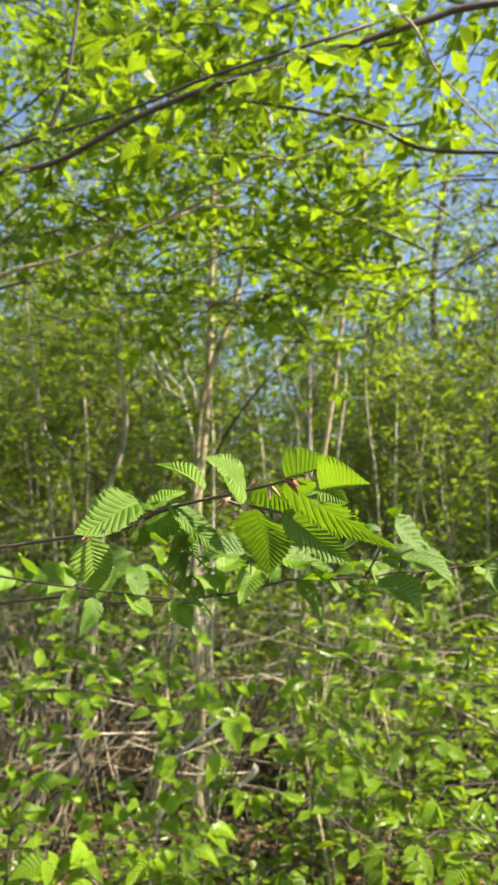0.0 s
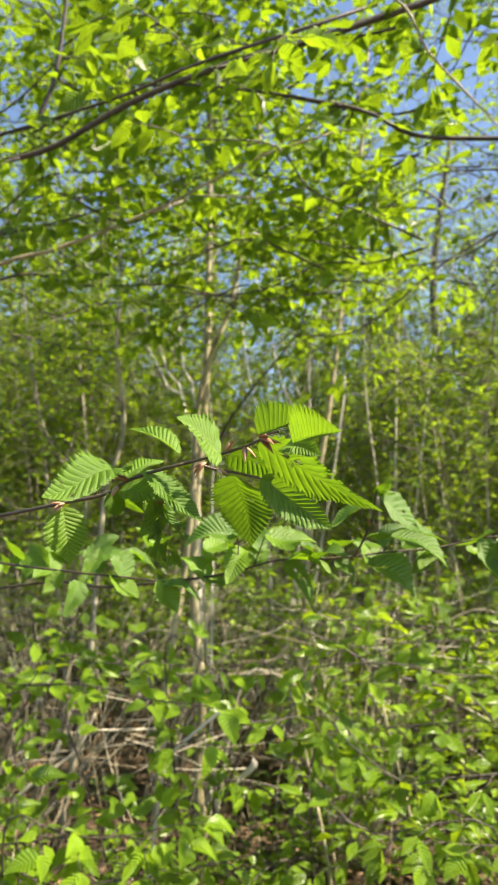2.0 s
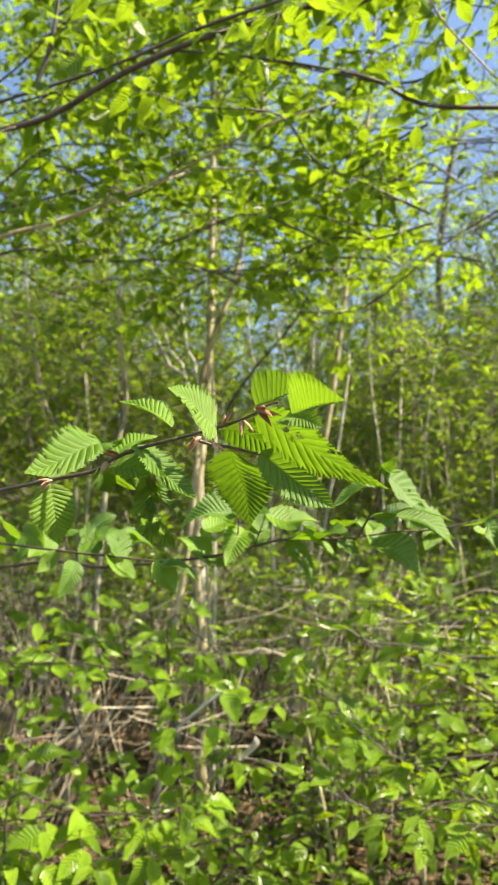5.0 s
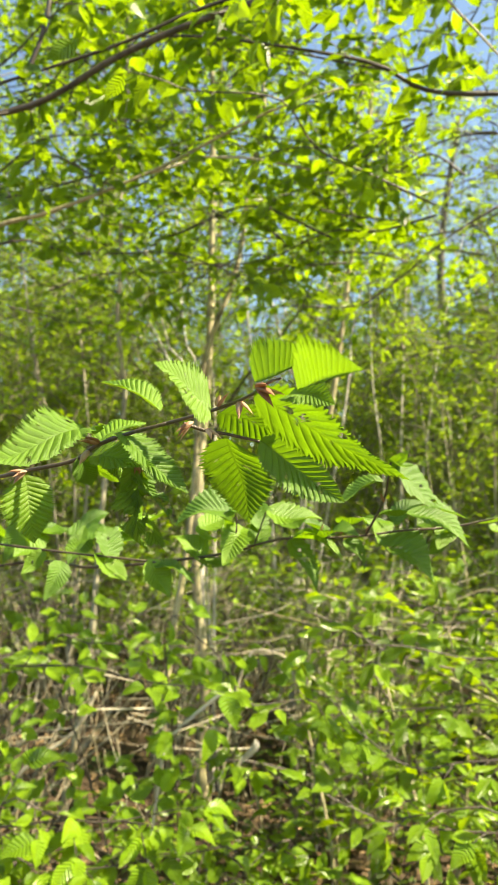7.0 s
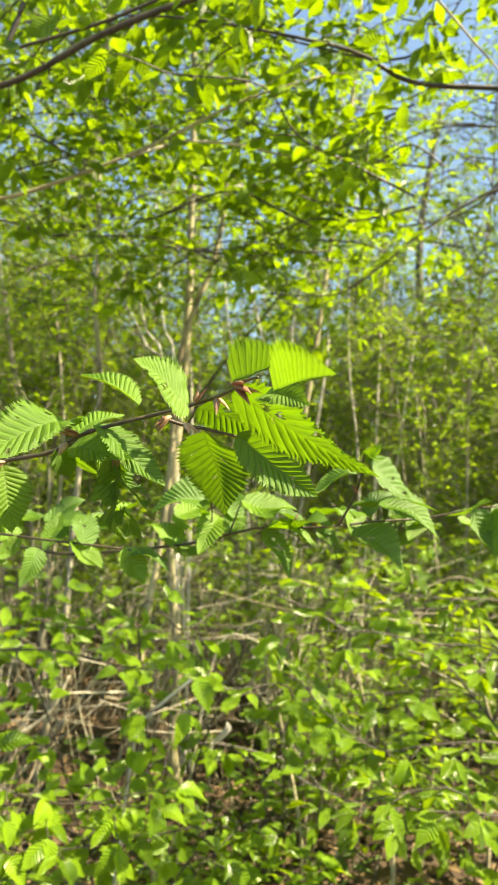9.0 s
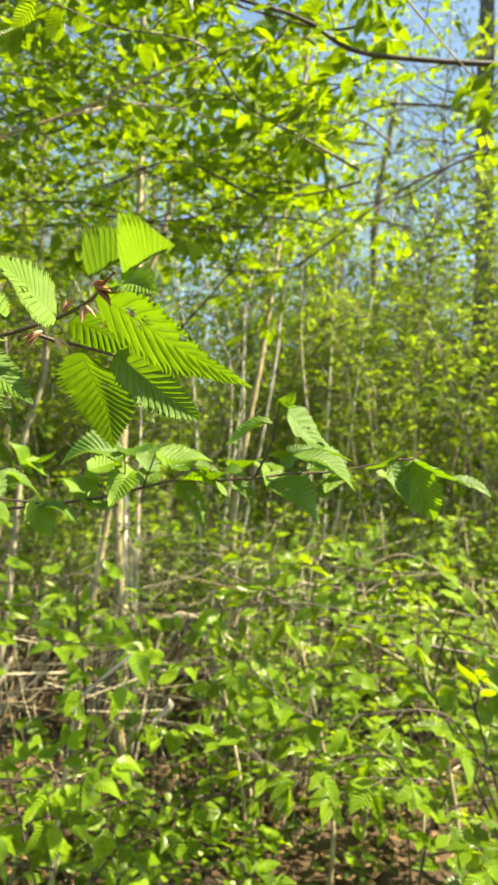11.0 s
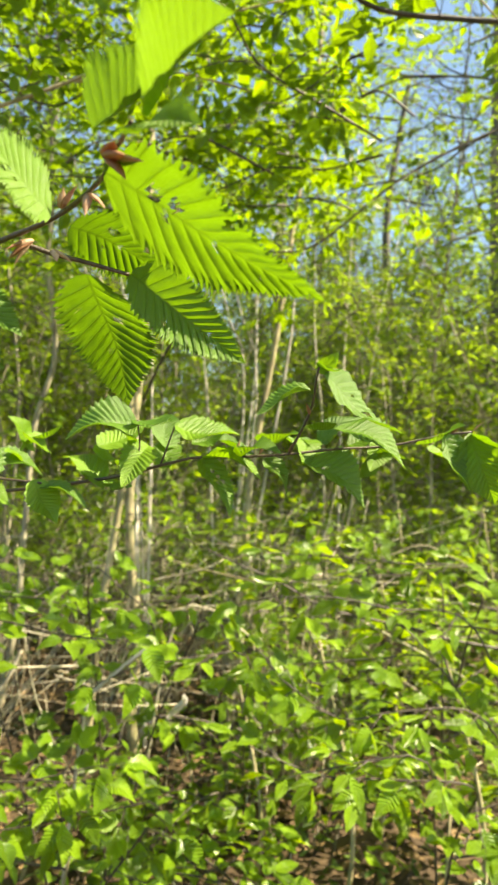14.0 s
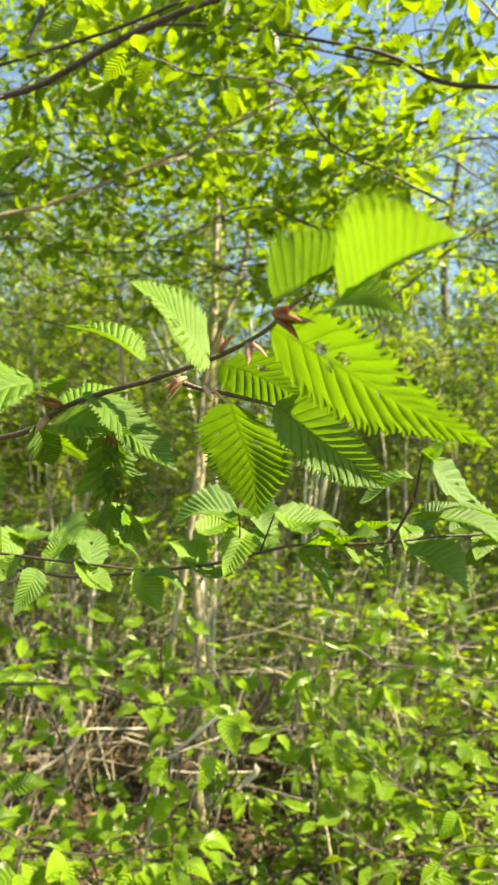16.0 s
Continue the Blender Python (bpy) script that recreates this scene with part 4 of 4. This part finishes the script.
stick("dead_stick", [(-0.34, 1.86, 0.0), (-0.29, 1.72, 0.5), (-0.235, 1.60, 0.90), (-0.204, 1.571, 0.962), (-0.143, 1.568, 1.019), (-0.082, 1.565, 1.07)], 0.003, 0.0044, WITHERED, "pale bare dead stick caught among the leaves", 1)
stick("dead_stick", [(-1.3, 2.6, 0.0), (-1.042, 2.6, 0.416), (-0.847, 2.6, 0.598), (-0.782, 2.6, 0.666)], 0.013, 0.007, CANE, "grey dead stick leaning against the stems", 2)
stick("dead_stick", [(-1.2, 2.62, 0.0), (-0.971, 2.6, 0.376), (-0.753, 2.6, 0.558), (-0.67, 2.6, 0.715)], 0.012, 0.006, CANE, "grey dead stick leaning against the stems", 3)
stick("dead_stick", [(-0.2, 2.42, 0.0), (-0.12, 2.4, 0.7), (-0.055, 2.4, 0.935), (0.028, 2.4, 0.948), (0.113, 2.4, 0.911), (0.188, 2.4, 0.853)], 0.005, 0.003, CANE, "bleached arching dead stem", 4)
stick("dead_stick", [(1.3, 2.45, 0.0), (1.2, 2.42, 0.9), (0.865, 2.4, 1.185), (0.674, 2.4, 1.157), (0.486, 2.4, 1.089), (0.278, 2.4, 1.06)], 0.004, 0.002, CANE, "pale dead stem bent over the undergrowth", 5)
stick("dead_stick", [(2.0, 2.0, 0.0), (1.4, 1.95, 0.8), (0.691, 1.9, 1.014), (0.54, 1.9, 1.048), (0.374, 1.9, 1.082), (0.223, 1.9, 1.157), (0.087, 1.9, 1.21), (-0.033, 1.9, 1.263)], 0.008, 0.002, TWIG, "dark bare branch sweeping over the undergrowth", 6)


stick("dead_twig", [(-0.27, 1.36, 2.235), (-0.21, 1.44, 2.30), (-0.179, 1.442, 2.313), (-0.068, 1.445, 2.314), (0.016, 1.449, 2.303), (0.08, 1.45, 2.29)], 0.0042, 0.002, CANE, "bleached bare twig caught in the boughs", 7)
stick("hanging_twig", [(0.24, 1.16, 2.60), (0.269, 1.133, 2.546), (0.311, 1.142, 2.468), (0.369, 1.15, 2.408), (0.441, 1.159, 2.337), (0.52, 1.17, 2.27)], 0.0028, 0.0014, CANE, "thin pale bare twig hanging from a bough", 8)

# ---- thicket behind ----
def thicket_tree(seed, height, stems, name="hazel_bush", label="many-stemmed hazel with thin pale stems and small leaves", group="thicket behind the clearing", low=0.06, dense=42, thick=1.0, mat=None):
    R = np.random.RandomState(seed)
    base = (0, 0, 0)
    tree = thing(name, base, label, "bush", group)
    leaves, twigs = Leaves(), Wood()
    for k in range(stems):
        a = 2 * np.pi * (k + R.uniform(-0.3, 0.3)) / stems
        lean = R.uniform(0.12, 0.5)
        h = height * R.uniform(0.7, 1.05)
        pts = [np.array([0.08 * math.cos(a), 0.08 * math.sin(a), -0.05])]
        for i in range(1, 6):
            s = i / 5
            pts.append(np.array([math.cos(a), math.sin(a), 0]) * (0.08 + lean * h * s**1.3) + [*R.normal(0, 0.035, 2), h * s])
        w = Wood()
        line = w.stem(pts, thick * R.uniform(0.006, 0.013), 0.003 * thick, 6, 0.25, 0.05, seed + k)
        child("stem", w.mesh("stem", BARK_FAR), tree, base)
        for i in range(int(h * 6.5)):
            s = low + (1 - low) * R.rand() ** 0.62
            p = line[int(s * (len(line) - 1))]
            t = R.uniform(0, 2 * np.pi)
            d = np.array([math.cos(t), math.sin(t), R.uniform(0.1, 0.9)])
            l = R.uniform(0.25, 0.8) * (1.15 - 0.5 * s)
            e = p + unit(d) * l
            twigs.stem([p, (p + e) / 2 + R.normal(0, 0.03, 3), e], 0.004, 0.0015, 3, 0.25)
            for _ in range(2):
                o = p + (e - p) * R.uniform(0.2, 0.8)
                twigs.stem([o, o + (unit(e - p) + R.normal(0, 0.55, 3)) * l * R.uniform(0.3, 0.7)], 0.0024, 0.001, 3, 0.4)
            for _ in range(int(l * dense)):
                q = p + (e - p) * R.uniform(0.15, 1.0) + R.normal(0, 0.05, 3)
                leaves.add(q, R.normal(0, 1, 3) * [1, 1, 0.5], R.normal(0, 0.6, 3) + [0, 0, 1], R.uniform(0.041, 0.073))
    child("twig_work", twigs.mesh("twig_work", TWIG_FAR), tree, base, kind="stuff")
    child("crown", leaves.cloud("crown", FAR, mat or LEAF_FAR, seed), tree, base, kind="stuff")
    return tree


def build_thicket():
    R = np.random.RandomState(71)
    kinds = [thicket_tree(100 + i, h, n) for i, (h, n) in enumerate([(4.2, 6), (5.0, 5), (3.6, 7), (5.6, 5), (4.6, 6)])]
    spots = []
    tries = 0
    while len(spots) < 96 and tries < 4000:
        tries += 1
        y = 3.9 + 9.0 * R.rand() ** 0.9
        x = R.uniform(-0.55, 0.62) * (y + 1.5)
        if y < 4.9 and -1.2 < x < 1.2:
            continue
        # the thicket is thin behind the fan of stems
        if -0.17 < x / y < 0.07 and R.rand() < 0.55:
            continue
        # glades in front of two tall trunks
        if abs(x / y - 0.43) < 0.022 and y < 8.6 or abs(x / y + 0.29) < 0.018 and y < 9.5:
            continue
        if all(math.hypot(x - a, y - b) > 0.48 for a, b in spots):
            spots.append((x, y))
    spots += [(-2.3, 6.3), (-3.1, 7.6), (-1.6, 7.1), (-2.9, 6.4), (-3.7, 8.4), (-1.2, 6.6), (-2.2, 7.9)]
    # bushes added mostly outside the view, to dapple the floor with shade
    for _ in range(7):
        spots.append((R.uniform(3.4, 9.0), R.uniform(2.8, 10.0)))
    for k, (x, y) in enumerate(spots):
        m = pose(x, y, ground_height(x, y) - 0.02, 0, 0, R.uniform(0, 360))
        m = m @ Matrix.Scale(R.uniform(0.8, 1.15), 4)
        src = kinds[k % len(kinds)]
        if k < len(kinds):
            src.matrix_basis = m
        else:
            c = copy_thing(src, m)
            c.scale = m.to_scale()


build_thicket()


def build_fan_hazels():
    """Two stools whose long bare stems fan out behind the forked hornbeam."""
    R = np.random.RandomState(78)
    for base, rows in (((0.12, 4.5, -0.02), [[(0.205, 4.5, 1.973), (0.095, 4.5, 2.375), (-0.017, 4.5, 2.784), (-0.15, 4.5, 3.3)],
                                            [(-0.055, 4.5, 1.965), (-0.173, 4.5, 2.532), (-0.227, 4.5, 2.947), (-0.3, 4.5, 3.5)],
                                            [(0.268, 4.5, 1.854), (0.272, 4.5, 2.584), (0.363, 4.5, 3.044), (0.45, 4.5, 3.7)],
                                            [(0.29, 4.45, 1.9), (0.17, 4.4, 2.4), (0.05, 4.4, 2.8), (-0.05, 4.4, 3.2)],
                                            [(0.452, 4.2, 1.992), (0.498, 4.2, 2.563), (0.586, 4.2, 3.032), (0.7, 4.2, 3.7)]]),
                       ((-0.27, 3.37, -0.02), [[(-0.412, 3.374, 1.93), (-0.56, 3.374, 2.27), (-0.643, 3.374, 2.566), (-0.745, 3.374, 2.95)],
                                               [(-0.403, 3.374, 1.887), (-0.554, 3.374, 2.191), (-0.705, 3.374, 2.469), (-0.881, 3.374, 2.746)],
                                               [(-0.371, 3.306, 1.93), (-0.459, 3.306, 2.27), (-0.507, 3.306, 2.61), (-0.541, 3.306, 3.018)],
                                               [(-0.303, 3.374, 1.862), (-0.35, 3.374, 2.27), (-0.323, 3.374, 2.61), (-0.337, 3.374, 3.086)]]),
                       ((-1.20, 4.0, -0.02), [[(-1.379, 4.0, 1.526), (-1.515, 4.0, 2.247), (-1.604, 4.0, 2.767), (-1.7, 4.0, 3.4)],
                                             [(-1.234, 4.0, 1.531), (-1.446, 4.0, 2.029), (-1.547, 4.0, 2.469), (-1.65, 4.0, 3.0)],
                                             [(-1.15, 4.0, 1.5), (-1.2, 4.0, 2.2), (-1.3, 4.0, 2.9), (-1.28, 4.0, 3.5)]]),
                       ((0.96, 5.0, -0.02), [[(0.979, 5.0, 1.728), (0.995, 5.0, 2.847), (1.027, 5.0, 3.872)],
                                            [(1.15, 5.0, 1.7), (1.25, 5.0, 2.6), (1.45, 5.0, 3.6)],
                                            [(0.85, 5.0, 1.6), (0.75, 5.0, 2.4), (0.72, 5.0, 3.3)]])):
        tree = thing("hazel_bush", base, "fan of long hazel stems, mostly painted sunlit, with few leaves", "bush", "thicket behind the clearing")
        leaves, twigs = Leaves(), Wood()
        for k, pts in enumerate(rows):
            w = Wood()
            line = w.stem([np.array(base) + [0.05 * math.cos(k * 1.7), 0.05 * math.sin(k * 1.7), -0.03], *[np.array(p) for p in pts]], 0.0115 if base[1] > 3.5 else 0.0085, 0.004, 7, 0.2, 0.05, 300 + k)
            # sunlight is painted into the bark, except on the leftmost stool
            child("stem", w.mesh("stem", BARK_FAR if base[0] < -1 else BARK_SUNLIT), tree, base)
            for _ in range(9):
                p = line[R.randint(len(line) // 3, len(line))]
                t = R.uniform(0, 2 * np.pi)
                l = R.uniform(0.2, 0.55)
                e = p + unit([math.cos(t), math.sin(t), R.uniform(0.1, 0.8)]) * l
                twigs.stem([p, (p + e) / 2 + R.normal(0, 0.03, 3), e], 0.0035, 0.0014, 4, 0.15)
                for _ in range(int(l * 28)):
                    q = p + (e - p) * R.uniform(0.15, 1.0) + R.normal(0, 0.04, 3)
                    leaves.add(q, R.normal(0, 1, 3) * [1, 1, 0.5], R.normal(0, 0.6, 3) + [0, 0, 1], R.uniform(0.035, 0.06))
        child("twig_work", twigs.mesh("twig_work", TWIG_FAR), tree, base, kind="stuff")
        child("crown", leaves.cloud("crown", FAR, LEAF_FAR, 5), tree, base, kind="stuff")


build_fan_hazels()


def build_low_bushes():
    R = np.random.RandomState(75)
    kinds = [thicket_tree(140 + i, h, n, "low_bush", "low bush of thin shoots and fresh green leaves", "low bushes at the foot of the thicket", 0.3, 40, 0.3, LEAF_LOW) for i, (h, n) in enumerate([(1.1, 7), (1.35, 6), (0.9, 8)])]
    spots, tries = [], 0
    while len(spots) < 42 and tries < 4000:
        tries += 1
        y = 3.3 + 5.0 * R.rand()
        x = R.uniform(-0.5, 0.62) * (y + 0.8)
        if x < 0.1 and y < 3.9:
            continue
        if all(math.hypot(x - a, y - b) > 0.45 for a, b in spots):
            spots.append((x, y))
    for k, (x, y) in enumerate(spots):
        m = pose(x, y, ground_height(x, y) - 0.02, 0, 0, R.uniform(0, 360)) @ Matrix.Scale(R.uniform(0.8, 1.2), 4)
        src = kinds[k % len(kinds)]
        if k < len(kinds):
            src.matrix_basis = m
        else:
            copy_thing(src, m).scale = m.to_scale()


build_low_bushes()


def tall_tree(x, y, r, h, seed, label, limbs=40, each=110, size=(0.05, 0.08), low=0.35):
    R = np.random.RandomState(seed)
    base = (x, y, ground_height(x, y) - 0.05)
    tree = thing("tall_tree", base, label, "tree", "tall trees behind the thicket")
    w = Wood()
    w.stem([base, (x + R.normal(0, 0.05), y, h * 0.3), (x + R.normal(0, 0.15), y, h * 0.65), (x + R.normal(0, 0.3), y, h)], r, r * 0.35, 14, 0.3, 0.04, seed)
    child("trunk", w.mesh("trunk", BARK_OLD), tree, base)
    L, w = Leaves(), Wood()
    for i in range(limbs):
        z = R.uniform(low, 1.0) * h
        t = R.uniform(0, 2 * np.pi)
        p = np.array([x, y, z])
        l = R.uniform(0.8, 2.2)
        e = p + [l * math.cos(t), l * math.sin(t), l * R.uniform(0.35, 1.1)]
        w.stem([p, (p + e) / 2 + R.normal(0, 0.1, 3) - [0, 0, 0.12 * l], e], 0.018, 0.004, 5, 0.3)
        for _ in range(5):
            o = p + (e - p) * R.uniform(0.3, 0.9)
            w.stem([o, o + (unit(e - p) + R.normal(0, 0.6, 3)) * R.uniform(0.3, 0.8)], 0.006, 0.002, 4, 0.4)
        for _ in range(each):
            q = p + (e - p) * R.uniform(0.3, 1.0) + R.normal(0, 0.22, 3)
            L.add(q, R.normal(0, 1, 3), R.normal(0, 0.6, 3) + [0, 0, 1], R.uniform(*size))
    child("limb_work", w.mesh("limb_work", BARK_OLD), tree, base, kind="stuff")
    child("crown", L.cloud("crown", FAR, LEAF_FAR, seed), tree, base, kind="stuff")


for k, (x, y, r) in enumerate([(-2.6, 9.0, 0.13), (3.45, 8.0, 0.15), (-6.2, 12.0, 0.17), (1.2, 14.0, 0.12), (6.8, 13.0, 0.18), (-1.6, 15.5, 0.14), (4.4, 16.0, 0.16)]):
    tall_tree(x, y, r, 11.0 + (k % 3), 200 + k, "tall dark trunk rising behind the thicket")
# trees outside the view, added on the sun side to shade the thicket
for k, (x, y) in enumerate([(5.3, 6.2), (6.6, 7.2), (7.4, 8.4)]):
    tall_tree(x, y, 0.15, 11.5 + k, 220 + k, "unseen tall leafy tree added beside the thicket to shade it", 80, 90, (0.07, 0.11), 0.25)


def build_far_woods():
    """Stems and leaves of the wood that goes on behind."""
    R = np.random.RandomState(81)
    w, L = Wood(), Leaves()
    for _ in range(900):
        y = R.uniform(12, 34)
        x = R.uniform(-0.62, 0.68) * (y + 2)
        h = R.uniform(3.0, 8.5) if abs(x / y + 0.05) > 0.13 else R.uniform(2.2, 5.0)
        p = np.array([x, y, -0.1])
        e = p + [*R.normal(0, 1.0, 2), h]
        w.stem([p, (p + e) / 2 + R.normal(0, 0.2, 3), e], R.uniform(0.010, 0.035), 0.006, 5, 0.8)
        for _ in range(75):
            q = p + (e - p) * R.uniform(0.02, 1.0) + R.normal(0, 0.5, 3)
            q[2] = max(0.05, q[2])
            L.add(q, R.normal(0, 1, 3), R.normal(0, 0.6, 3) + [0, 0, 1], R.uniform(0.15, 0.26))
    tagged(new("far_wood_stems", w.mesh("far_wood_stems", BARK_OLD)), "dark stems of the wood farther back", "woods", kind="stuff")
    tagged(new("far_wood_leaves", L.cloud("far_wood_leaves", FAR, LEAF_WOODS_SHADED)), "shade-darkened green leaves of the wood farther back", "woods", kind="stuff")


build_far_woods()


# a bleached leaf that hangs in the undergrowth
v, q, uv = blade(14, 3, 0.33, 0.4, 0.3, 0.02, 0.05, 10, 1.5, 5)
ob = new("withered_leaf", mesh_of("withered_leaf", v, q, uv, (WITHERED,)))
ob.matrix_world = Matrix.Translation((-0.026, 1.82, 0.862)) @ Matrix(((0.55, 0.62, 0.56), (0.4, 0.1, -0.9), (-0.73, -0.78, 0.1))).to_4x4() @ Matrix.Scale(0.085, 4)
tagged(ob, "bleached withered leaf caught among green shoots", "leaf")
